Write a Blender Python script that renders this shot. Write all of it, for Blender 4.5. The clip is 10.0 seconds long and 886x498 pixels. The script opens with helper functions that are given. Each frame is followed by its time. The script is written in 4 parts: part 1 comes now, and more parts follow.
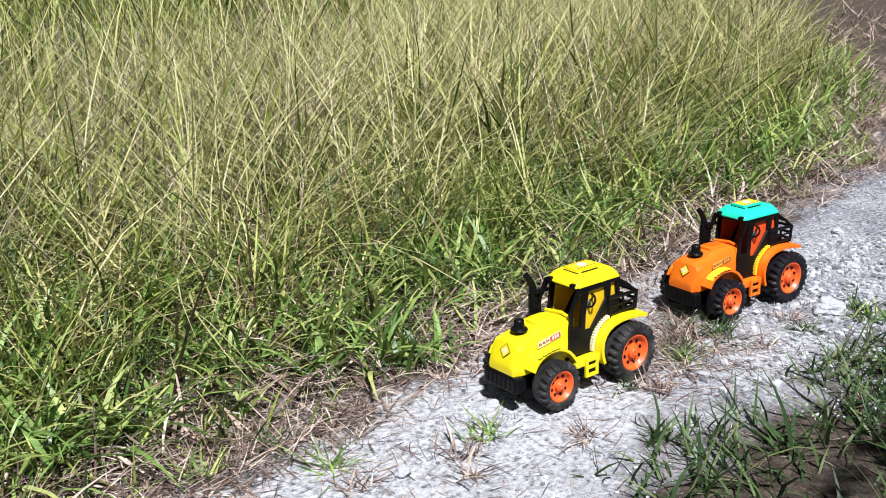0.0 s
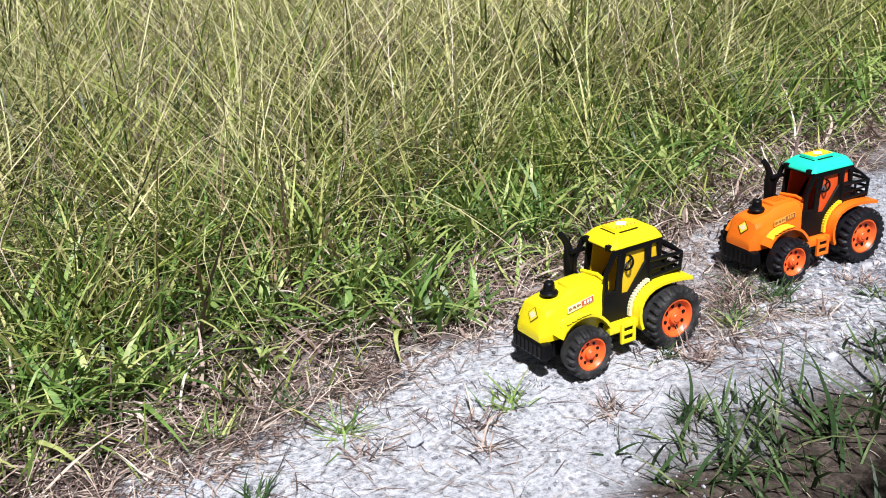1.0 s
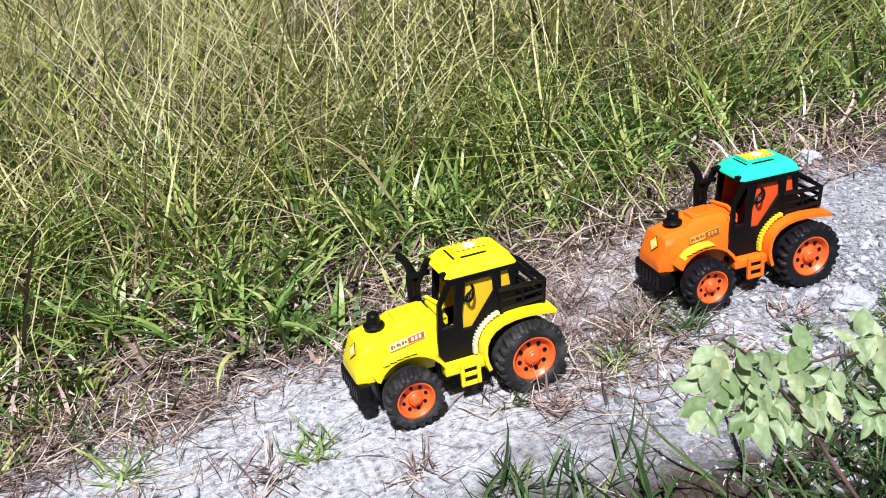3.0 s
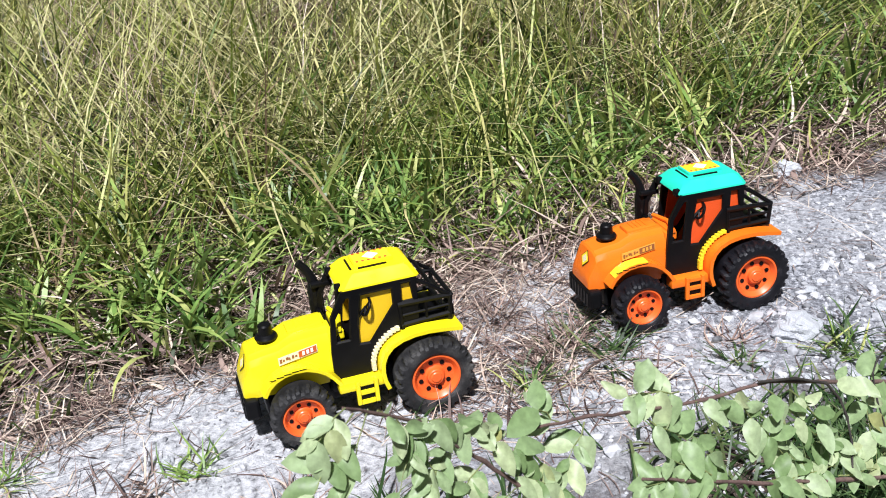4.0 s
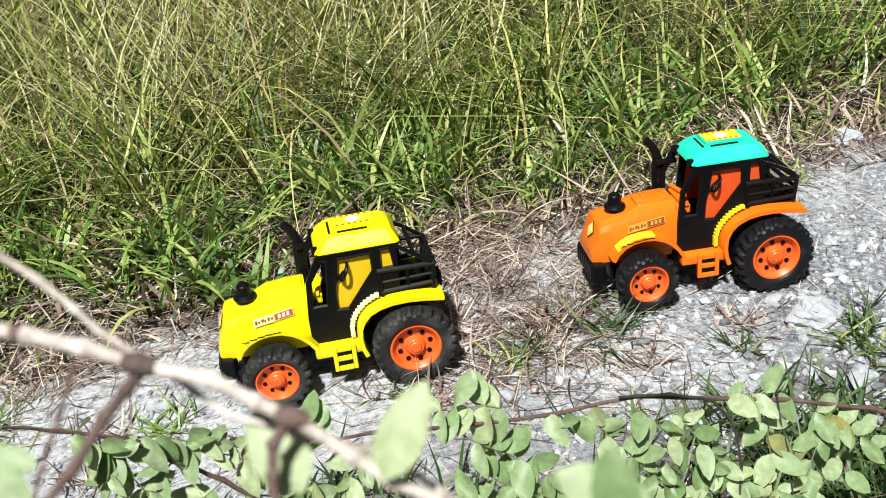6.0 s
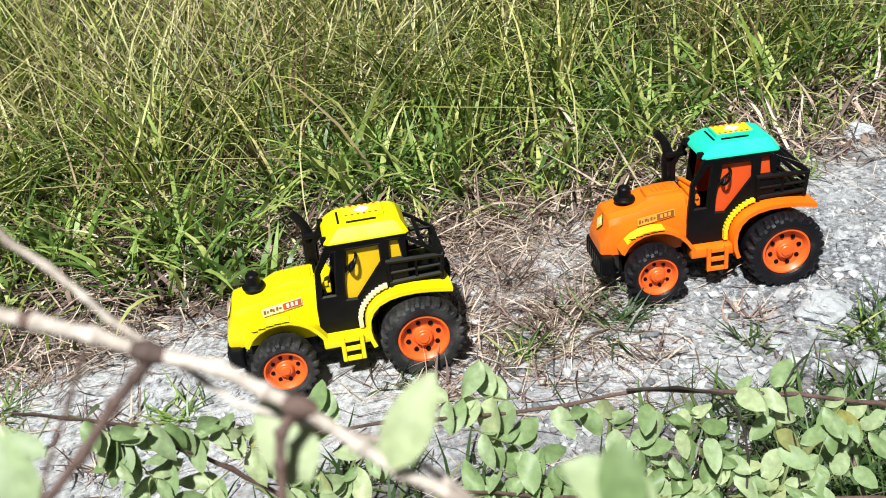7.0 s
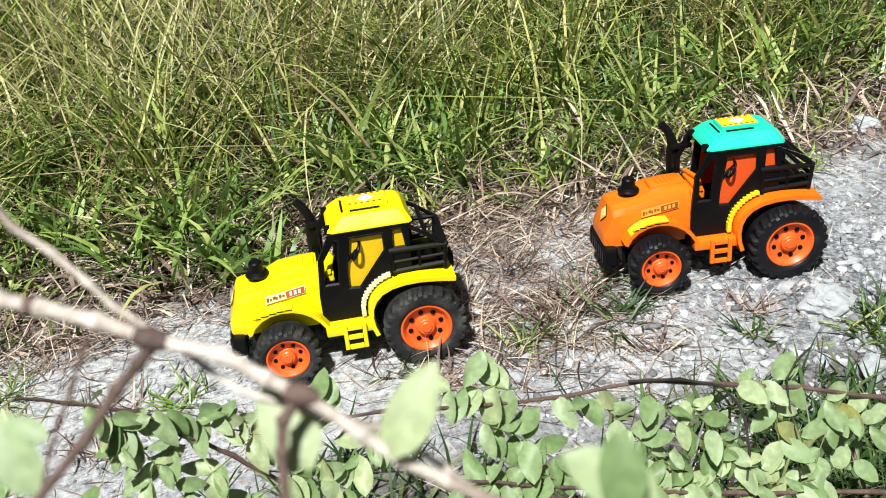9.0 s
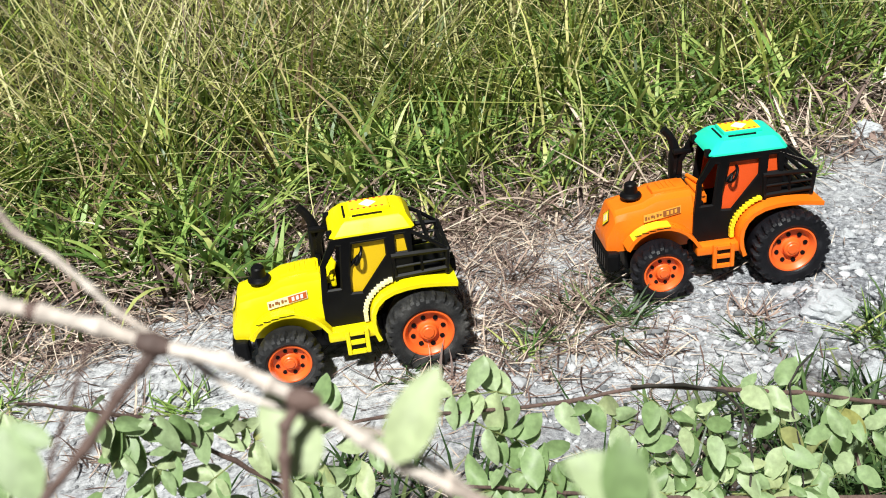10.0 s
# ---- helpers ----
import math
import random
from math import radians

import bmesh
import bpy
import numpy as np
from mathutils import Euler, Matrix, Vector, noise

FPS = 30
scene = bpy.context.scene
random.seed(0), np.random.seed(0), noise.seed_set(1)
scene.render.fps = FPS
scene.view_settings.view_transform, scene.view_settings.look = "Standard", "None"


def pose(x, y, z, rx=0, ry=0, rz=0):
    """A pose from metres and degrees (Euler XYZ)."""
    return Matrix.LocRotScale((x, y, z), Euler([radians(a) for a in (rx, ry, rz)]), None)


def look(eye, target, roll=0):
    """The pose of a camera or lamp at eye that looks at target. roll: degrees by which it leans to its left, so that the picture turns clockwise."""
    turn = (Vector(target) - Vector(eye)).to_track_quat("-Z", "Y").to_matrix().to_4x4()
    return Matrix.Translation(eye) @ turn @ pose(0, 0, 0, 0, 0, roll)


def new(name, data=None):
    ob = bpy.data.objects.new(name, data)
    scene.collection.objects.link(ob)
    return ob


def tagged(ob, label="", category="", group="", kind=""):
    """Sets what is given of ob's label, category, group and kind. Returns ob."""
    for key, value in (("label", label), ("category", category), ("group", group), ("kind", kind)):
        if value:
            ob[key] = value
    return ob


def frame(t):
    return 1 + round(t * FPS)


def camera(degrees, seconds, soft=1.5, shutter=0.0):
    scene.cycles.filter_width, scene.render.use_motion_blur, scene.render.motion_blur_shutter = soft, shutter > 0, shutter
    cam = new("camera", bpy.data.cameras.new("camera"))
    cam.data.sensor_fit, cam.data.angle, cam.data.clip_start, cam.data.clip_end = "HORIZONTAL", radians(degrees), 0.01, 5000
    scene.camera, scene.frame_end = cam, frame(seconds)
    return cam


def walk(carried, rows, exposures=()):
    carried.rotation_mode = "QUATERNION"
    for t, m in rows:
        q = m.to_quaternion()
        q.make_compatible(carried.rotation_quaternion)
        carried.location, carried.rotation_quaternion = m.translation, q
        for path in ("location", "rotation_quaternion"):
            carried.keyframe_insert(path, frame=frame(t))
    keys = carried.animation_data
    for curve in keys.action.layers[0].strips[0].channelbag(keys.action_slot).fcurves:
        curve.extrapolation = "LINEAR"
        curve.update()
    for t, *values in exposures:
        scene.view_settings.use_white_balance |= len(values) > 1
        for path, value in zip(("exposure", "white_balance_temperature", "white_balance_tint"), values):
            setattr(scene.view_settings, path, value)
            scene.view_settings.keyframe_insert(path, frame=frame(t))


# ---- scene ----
cam = camera(47.8, 10.0, 1.0)
ROWS = [
    (0.0, -0.956, -0.989, 0.676, -36.91, -16.99, -1.91),
    (0.5, -0.844, -0.991, 0.691, -33.69, -18.50, -2.28),
    (1.0, -0.801, -0.985, 0.697, -29.99, -21.24, -3.25),
    (1.5, -0.715, -1.003, 0.678, -25.94, -22.33, -3.70),
    (2.0, -0.612, -1.010, 0.661, -24.29, -21.79, -4.49),
    (2.5, -0.456, -0.989, 0.699, -22.42, -23.60, -4.98),
    (4.0, -0.108, -0.974, 0.668, -16.56, -24.27, -5.17),
    (4.5, -0.032, -0.968, 0.655, -14.53, -24.37, -4.39),
    (5.0, 0.0580, -0.9640, 0.6610, -11.78, -25.36, -5.28),
    (5.5, 0.0600, -0.9645, 0.6570, -10.45, -25.84, -6.18),
    (6.0, 0.0600, -0.9645, 0.6570, -8.44, -26.71, -6.31),
    (7.5, 0.0600, -0.9645, 0.6570, -7.64, -27.37, -6.01),
    (8.0, 0.0600, -0.9645, 0.6570, -7.30, -27.74, -5.90),
    (8.5, 0.0600, -0.9645, 0.6570, -7.22, -27.43, -6.04),
    (9.0, 0.0600, -0.9645, 0.6570, -7.53, -27.74, -5.65),
    (9.5, 0.0600, -0.9645, 0.6570, -7.52, -27.43, -5.70),
    (10.0, 0.0600, -0.9645, 0.6570, -7.42, -27.43, -5.72),
]


def eye_pose(x, y, z, yaw, pitch, roll):
    """The camera's pose from its eye and its yaw to the left, pitch up and roll to the left, in degrees."""
    a, b = radians(yaw), radians(pitch)
    ahead = Vector((-math.sin(a) * math.cos(b), math.cos(a) * math.cos(b), math.sin(b)))
    return look((x, y, z), Vector((x, y, z)) + ahead, roll)


walk(cam, [(t, eye_pose(*row)) for t, *row in ROWS], [(0.0, 0.34, 6050, 14), (2.5, 0.35, 6000, 17), (4.0, 0.34, 6030, 15), (5.5, 0.33, 6400, 7), (10.0, 0.31, 6450, 6)])
cam.data.dof.use_dof = True
cam.data.dof.focus_distance, cam.data.dof.aperture_fstop = 1.5, 64.0

# ---- light ----
SUN_ELEVATION, SUN_TURN = 57.0, 205.0
world = bpy.data.worlds.new("sky")
scene.world = world
world.use_nodes = True
wn = world.node_tree.nodes
sky = wn.new("ShaderNodeTexSky")
sky.sky_type = "NISHITA"
sky.sun_disc = False
sky.sun_elevation, sky.sun_rotation = radians(SUN_ELEVATION), radians(SUN_TURN)
sky.air_density, sky.dust_density = 1.0, 3.0
wn["Background"].inputs["Strength"].default_value = 0.017
world.node_tree.links.new(sky.outputs["Color"], wn["Background"].inputs["Color"])
sun = new("sun", bpy.data.lights.new("sun", "SUN"))
sun.data.energy, sun.data.angle, sun.data.color = 5.8, radians(3), (1.0, 0.98, 0.935)
sun.matrix_world = look((math.sin(radians(SUN_TURN)) * math.cos(radians(SUN_ELEVATION)) * 5, math.cos(radians(SUN_TURN)) * math.cos(radians(SUN_ELEVATION)) * 5, math.sin(radians(SUN_ELEVATION)) * 5), (0, 0, 0))


# ---- materials ----
def material(name, stops, rough=0.6, scale=60.0, detail_scale=700.0, bump=0.2, by="noise", spec=0.5, mottle=0.25, through_light=0.0, bump_distance=0.001):
    """A surface whose colour runs over stops (place, r, g, b) by noise, by loose piece or by object, with finer mottling and relief."""
    m = bpy.data.materials.new(name)
    m.use_nodes = True
    nodes, links = m.node_tree.nodes, m.node_tree.links
    shader = nodes["Principled BSDF"]
    shader.inputs["Specular IOR Level"].default_value = spec
    co = nodes.new("ShaderNodeTexCoord")
    ramp = nodes.new("ShaderNodeValToRGB")
    while len(ramp.color_ramp.elements) < len(stops):
        ramp.color_ramp.elements.new(0.5)
    for e, (p, r, g, b) in zip(ramp.color_ramp.elements, stops):
        e.position, e.color = p, (r, g, b, 1)
    coarse = nodes.new("ShaderNodeTexNoise")
    coarse.inputs["Scale"].default_value, coarse.inputs["Detail"].default_value = scale, 5
    fine = nodes.new("ShaderNodeTexNoise")
    fine.inputs["Scale"].default_value, fine.inputs["Detail"].default_value = detail_scale, 4
    for n in (coarse, fine):
        links.new(co.outputs["Object"], n.inputs["Vector"])
    if by == "piece":
        links.new(nodes.new("ShaderNodeNewGeometry").outputs["Random Per Island"], ramp.inputs["Fac"])
    elif by == "object":
        links.new(nodes.new("ShaderNodeObjectInfo").outputs["Random"], ramp.inputs["Fac"])
    else:
        links.new(coarse.outputs["Fac"], ramp.inputs["Fac"])
    value = nodes.new("ShaderNodeMapRange")
    value.inputs["From Min"].default_value, value.inputs["From Max"].default_value = 0.3, 0.7
    value.inputs["To Min"].default_value, value.inputs["To Max"].default_value = 1 - mottle, 1 + mottle
    links.new((fine if by == "noise" else coarse).outputs["Fac"], value.inputs["Value"])
    tint = nodes.new("ShaderNodeVectorMath")
    tint.operation = "SCALE"
    links.new(ramp.outputs["Color"], tint.inputs[0])
    links.new(value.outputs["Result"], tint.inputs["Scale"])
    links.new(tint.outputs["Vector"], shader.inputs["Base Color"])
    gloss = nodes.new("ShaderNodeMapRange")
    gloss.inputs["To Min"].default_value, gloss.inputs["To Max"].default_value = max(0.05, rough - 0.15), min(1, rough + 0.15)
    links.new(coarse.outputs["Fac"], gloss.inputs["Value"])
    links.new(gloss.outputs["Result"], shader.inputs["Roughness"])
    relief = nodes.new("ShaderNodeBump")
    relief.inputs["Strength"].default_value, relief.inputs["Distance"].default_value = bump, bump_distance
    links.new(fine.outputs["Fac"], relief.inputs["Height"])
    links.new(relief.outputs["Normal"], shader.inputs["Normal"])
    if through_light:
        thin = nodes.new("ShaderNodeBsdfTranslucent")
        links.new(tint.outputs["Vector"], thin.inputs["Color"])
        both = nodes.new("ShaderNodeMixShader")
        both.inputs["Fac"].default_value = through_light
        links.new(shader.outputs["BSDF"], both.inputs[1])
        links.new(thin.outputs["BSDF"], both.inputs[2])
        links.new(both.outputs["Shader"], nodes["Material Output"].inputs["Surface"])
    return m


def plastic(name, r, g, b, rough=0.32, mottle=0.06):
    return material(name, [(0.3, r, g, b), (0.7, r * 0.95, g * 0.95, b * 0.95)], rough, 40, 900, 0.05, mottle=mottle, bump_distance=0.0004)


YELLOW = plastic("yellow_plastic", 0.86, 0.72, 0.004)
ORANGE = plastic("orange_plastic", 0.88, 0.18, 0.008)
RIM_ORANGE = plastic("rim_orange_plastic", 0.84, 0.13, 0.02, 0.38)
TEAL = plastic("teal_plastic", 0.03, 0.68, 0.46)
SEAT_YELLOW = plastic("seat_yellow_plastic", 0.80, 0.52, 0.01, 0.4)
SEAT_ORANGE = plastic("seat_orange_plastic", 0.75, 0.09, 0.015, 0.4)
BLACK = material("black_plastic", [(0.3, 0.003, 0.003, 0.0035), (0.7, 0.005, 0.005, 0.006)], 0.42, 40, 900, 0.05, spec=0.16, mottle=0.2, bump_distance=0.0004)
RUBBER = material("dusty_black_tyre", [(0.35, 0.005, 0.005, 0.007), (0.62, 0.009, 0.009, 0.012), (0.85, 0.035, 0.036, 0.042)], 0.42, 50, 500, 0.3, spec=0.3, mottle=0.3)
DUSTY_RUBBER = material("dust_coated_tyre", [(0.3, 0.008, 0.008, 0.009), (0.5, 0.022, 0.022, 0.023), (0.75, 0.075, 0.073, 0.07)], 0.6, 38, 500, 0.3, spec=0.3, mottle=0.3)
STICKER = material("sticker_paper", [(0.3, 0.8, 0.74, 0.5), (0.7, 0.75, 0.66, 0.4)], 0.4, 200, 900, 0.02)
STICKER_RED = plastic("sticker_red_print", 0.5, 0.1, 0.02, 0.4)
STICKER_AMBER = plastic("sticker_amber_print", 0.7, 0.33, 0.05, 0.4)
STICKER_BROWN = plastic("sticker_brown_print", 0.25, 0.09, 0.03, 0.4)
STICKER_YELLOW = plastic("sticker_yellow_print", 0.9, 0.68, 0.02, 0.4)
WHITE = plastic("white_print", 0.8, 0.8, 0.76, 0.4)

GREEN = material("green_grass_blades", [(0.0, 0.018, 0.036, 0.009), (0.22, 0.06, 0.1, 0.018), (0.45, 0.18, 0.245, 0.04), (0.66, 0.38, 0.43, 0.1), (0.84, 0.57, 0.56, 0.2), (1.0, 0.68, 0.59, 0.3)], 0.45, 60, 400, 0.1, "piece", 0.35, 0.2, 0.25)
FRESH = material("broad_green_blades", [(0.0, 0.0541, 0.113, 0.026), (0.35, 0.162, 0.278, 0.0624), (0.75, 0.324, 0.433, 0.114), (1.0, 0.498, 0.515, 0.187)], 0.4, 60, 400, 0.1, "piece", 0.4, 0.2, 0.22)
# deep green of the verge grass, with its shade put into the colour too
DEEP_SHADED = material("deep_shaded_green_blades", [(0.0, 0.02, 0.045, 0.014), (0.4, 0.05, 0.1, 0.03), (0.8, 0.11, 0.18, 0.06), (1.0, 0.24, 0.27, 0.12)], 0.42, 60, 400, 0.1, "piece", 0.4, 0.2, 0.3)
STRAW = material("dry_straw", [(0.0, 0.0515, 0.033, 0.0286), (0.25, 0.134, 0.0892, 0.0768), (0.5, 0.299, 0.213, 0.181), (0.75, 0.484, 0.378, 0.307), (0.9, 0.639, 0.543, 0.439), (1.0, 0.721, 0.621, 0.526)], 0.6, 60, 400, 0.1, "piece", 0.3, 0.2, 0.08)
WITHERED = material("withered_brown_blades", [(0.0, 0.045, 0.028, 0.018), (0.35, 0.13, 0.085, 0.05), (0.7, 0.28, 0.2, 0.115), (1.0, 0.48, 0.39, 0.22)], 0.6, 60, 400, 0.1, "piece", 0.3, 0.2, 0.12)
PALE = material("pale_grass_stalks", [(0.0, 0.315, 0.306, 0.108), (0.5, 0.49, 0.495, 0.217), (1.0, 0.66, 0.6, 0.33)], 0.5, 60, 400, 0.1, "piece", 0.35, 0.2, 0.2)
LEAF = material("pale_green_leaf", [(0.0, 0.17, 0.26, 0.1), (0.25, 0.25, 0.36, 0.16), (0.6, 0.34, 0.44, 0.24), (0.93, 0.43, 0.51, 0.28), (1.0, 0.3, 0.3, 0.09)], 0.45, 5, 12, 0.3, "object", 0.4, 0.2, 0.3, 0.0001)
BARK = material("pale_grey_bark", [(0.28, 0.24, 0.18, 0.15), (0.45, 0.52, 0.45, 0.4), (0.7, 0.68, 0.62, 0.57)], 0.7, 130, 700, 0.5)
GREEN_STEM = material("green_twig_bark", [(0.25, 0.1, 0.13, 0.04), (0.75, 0.24, 0.27, 0.1)], 0.6, 70, 500, 0.3)
DEAD_BARK = material("blackened_bark", [(0.25, 0.012, 0.01, 0.009), (0.75, 0.05, 0.042, 0.035)], 0.75, 70, 500, 0.5)
DARK_BARK = material("brown_bark", [(0.25, 0.07, 0.045, 0.04), (0.75, 0.19, 0.12, 0.1)], 0.7, 70, 500, 0.5)
STONE = material("pale_limestone", [(0.3, 0.3, 0.315, 0.34), (0.5, 0.45, 0.47, 0.5), (0.7, 0.6, 0.62, 0.65)], 0.85, 70, 500, 0.6, mottle=0.2)
PEBBLE = material("gravel_stones", [(0.0, 0.12, 0.123, 0.13), (0.35, 0.3, 0.307, 0.325), (0.7, 0.46, 0.468, 0.49), (1.0, 0.55, 0.56, 0.58)], 0.85, 150, 900, 0.4, "piece", 0.3, 0.2)


def ground_material():
    """Pale limestone dust along the track, brown soil under the grass, grey gravelly patches. The soil colour also
    paints the shade at the track's far end.
    """
    m = bpy.data.materials.new("dusty_ground")
    m.use_nodes = True
    nodes, links = m.node_tree.nodes, m.node_tree.links
    shader = nodes["Principled BSDF"]
    shader.inputs["Specular IOR Level"].default_value = 0.2
    co = nodes.new("ShaderNodeTexCoord")

    def noise_at(scale, detail, rough=0.6):
        n = nodes.new("ShaderNodeTexNoise")
        n.inputs["Scale"].default_value, n.inputs["Detail"].default_value, n.inputs["Roughness"].default_value = scale, detail, rough
        links.new(co.outputs["Object"], n.inputs["Vector"])
        return n.outputs["Fac"]

    def ramp(value, *stops):
        r = nodes.new("ShaderNodeValToRGB")
        while len(r.color_ramp.elements) < len(stops):
            r.color_ramp.elements.new(0.5)
        for e, (p, a, b, c) in zip(r.color_ramp.elements, stops):
            e.position, e.color = p, (a, b, c, 1)
        links.new(value, r.inputs["Fac"])
        return r.outputs["Color"]

    def mix(fac, a, b, kind="MIX"):
        n = nodes.new("ShaderNodeMix")
        n.data_type, n.blend_type = "RGBA", kind
        links.new(fac, n.inputs["Factor"])
        links.new(a, n.inputs["A"])
        links.new(b, n.inputs["B"])
        return n.outputs["Result"]

    dust = ramp(noise_at(90, 8, 0.7), (0.34, 0.13, 0.132, 0.14), (0.43, 0.37, 0.378, 0.4), (0.54, 0.58, 0.59, 0.615), (0.66, 0.74, 0.745, 0.765))
    grit = ramp(noise_at(130, 9, 0.75), (0.36, 0.035, 0.038, 0.044), (0.47, 0.17, 0.178, 0.2), (0.56, 0.42, 0.435, 0.475), (0.65, 0.66, 0.675, 0.71))
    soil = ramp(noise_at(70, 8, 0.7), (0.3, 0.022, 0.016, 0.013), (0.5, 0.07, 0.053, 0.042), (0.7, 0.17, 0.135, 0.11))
    worn = nodes.new("ShaderNodeVertexColor")
    worn.layer_name = "track"
    share = nodes.new("ShaderNodeSeparateColor")
    links.new(worn.outputs["Color"], share.inputs["Color"])
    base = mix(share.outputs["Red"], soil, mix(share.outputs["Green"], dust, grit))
    links.new(base, shader.inputs["Base Color"])
    shader.inputs["Roughness"].default_value = 0.9
    relief = nodes.new("ShaderNodeBump")
    relief.inputs["Strength"].default_value, relief.inputs["Distance"].default_value = 0.9, 0.006
    links.new(noise_at(180, 8, 0.7), relief.inputs["Height"])
    links.new(relief.outputs["Normal"], shader.inputs["Normal"])
    return m


GROUND = ground_material()


# ---- building helpers ----
def part(name, bm, mat, parent=None, label="", smooth=False, scale=1.0):
    """Links a bmesh as one mesh object, under a thing or a part."""
    if scale != 1.0:
        bmesh.ops.scale(bm, vec=(scale,) * 3, verts=bm.verts)
    bmesh.ops.recalc_face_normals(bm, faces=bm.faces)
    me = bpy.data.meshes.new(name)
    bm.to_mesh(me)
    bm.free()
    me.materials.append(mat)
    if smooth:
        me.polygons.foreach_set("use_smooth", [True] * len(me.polygons))
        me.set_sharp_from_angle(angle=radians(24))
    ob = new(name, me)
    ob.parent = parent
    if label:
        ob["label"] = label
    return ob


def mesh_from(name, verts, faces, mat):
    me = bpy.data.meshes.new(name)
    me.from_pydata(verts, [], faces)
    me.materials.append(mat)
    return me


def box(bm, x0, x1, y0, y1, z0, z1, bevel=0.0):
    vs = bmesh.ops.create_cube(bm, size=1, matrix=Matrix.Translation(((x0 + x1) / 2, (y0 + y1) / 2, (z0 + z1) / 2)) @ Matrix.Diagonal((x1 - x0, y1 - y0, z1 - z0, 1)))["verts"]
    if bevel:
        bmesh.ops.bevel(bm, geom=list({e for v in vs for e in v.link_edges}), offset=bevel, segments=2, affect="EDGES", profile=0.5)
    return vs


def loft(bm, sections, closed=True, caps=True):
    """A skin over rings of points, each ring a list of places of one length."""
    rings = [[bm.verts.new(p) for p in ring] for ring in sections]
    n = len(rings[0])
    for a, b in zip(rings, rings[1:]):
        for i in range(n if closed else n - 1):
            bm.faces.new((a[i], a[(i + 1) % n], b[(i + 1) % n], b[i]))
    if caps:
        bm.faces.new(rings[0])
        bm.faces.new(rings[-1][::-1])
    return rings


def tube(bm, path, radii, sides=10, squash=1.0):
    """A round tube along a path, with a radius at each point."""
    path = [Vector(p) for p in path]
    rings, up = [], Vector((0.3, 0.2, 1)).normalized()
    for i, p in enumerate(path):
        d = (path[min(i + 1, len(path) - 1)] - path[max(i - 1, 0)]).normalized()
        side = d.cross(up)
        side = side.normalized() if side.length > 1e-3 else d.cross(Vector((1, 0, 0))).normalized()
        upp = side.cross(d)
        r = radii[i] if isinstance(radii, (list, tuple)) else radii
        rings.append([p + side * math.cos(2 * math.pi * k / sides) * r + upp * math.sin(2 * math.pi * k / sides) * r * squash for k in range(sides)])
    loft(bm, rings)


def band(bm, path, y0, y1, thick):
    """A bent plate: a path in x and z, widened from y0 to y1, with a thickness below it."""
    outer = [Vector((x, 0, z)) for x, z in path]
    inner = []
    for i, p in enumerate(outer):
        d = outer[min(i + 1, len(outer) - 1)] - outer[max(i - 1, 0)]
        n = Vector((d.z, 0, -d.x)).normalized()
        inner.append(p + n * thick)
    loft(bm, [[(o.x, y0, o.z), (o.x, y1, o.z), (q.x, y1, q.z), (q.x, y0, q.z)] for o, q in zip(outer, inner)])


def spin(bm, profile, sides, centre, axis_y=1):
    """A turned body about an axis along y: profile of (radius, y)."""
    cx, cy, cz = centre
    rings = []
    for k in range(sides):
        a = 2 * math.pi * k / sides
        rings.append([bm.verts.new((cx + r * math.cos(a), cy + y * axis_y, cz + r * math.sin(a))) for r, y in profile])
    for a, b in zip(rings, rings[1:] + rings[:1]):
        for i in range(len(profile) - 1):
            if profile[i][0] < 1e-6 and profile[i + 1][0] < 1e-6:
                continue
            bm.faces.new((a[i], a[i + 1], b[i + 1], b[i]))


MM = 0.001


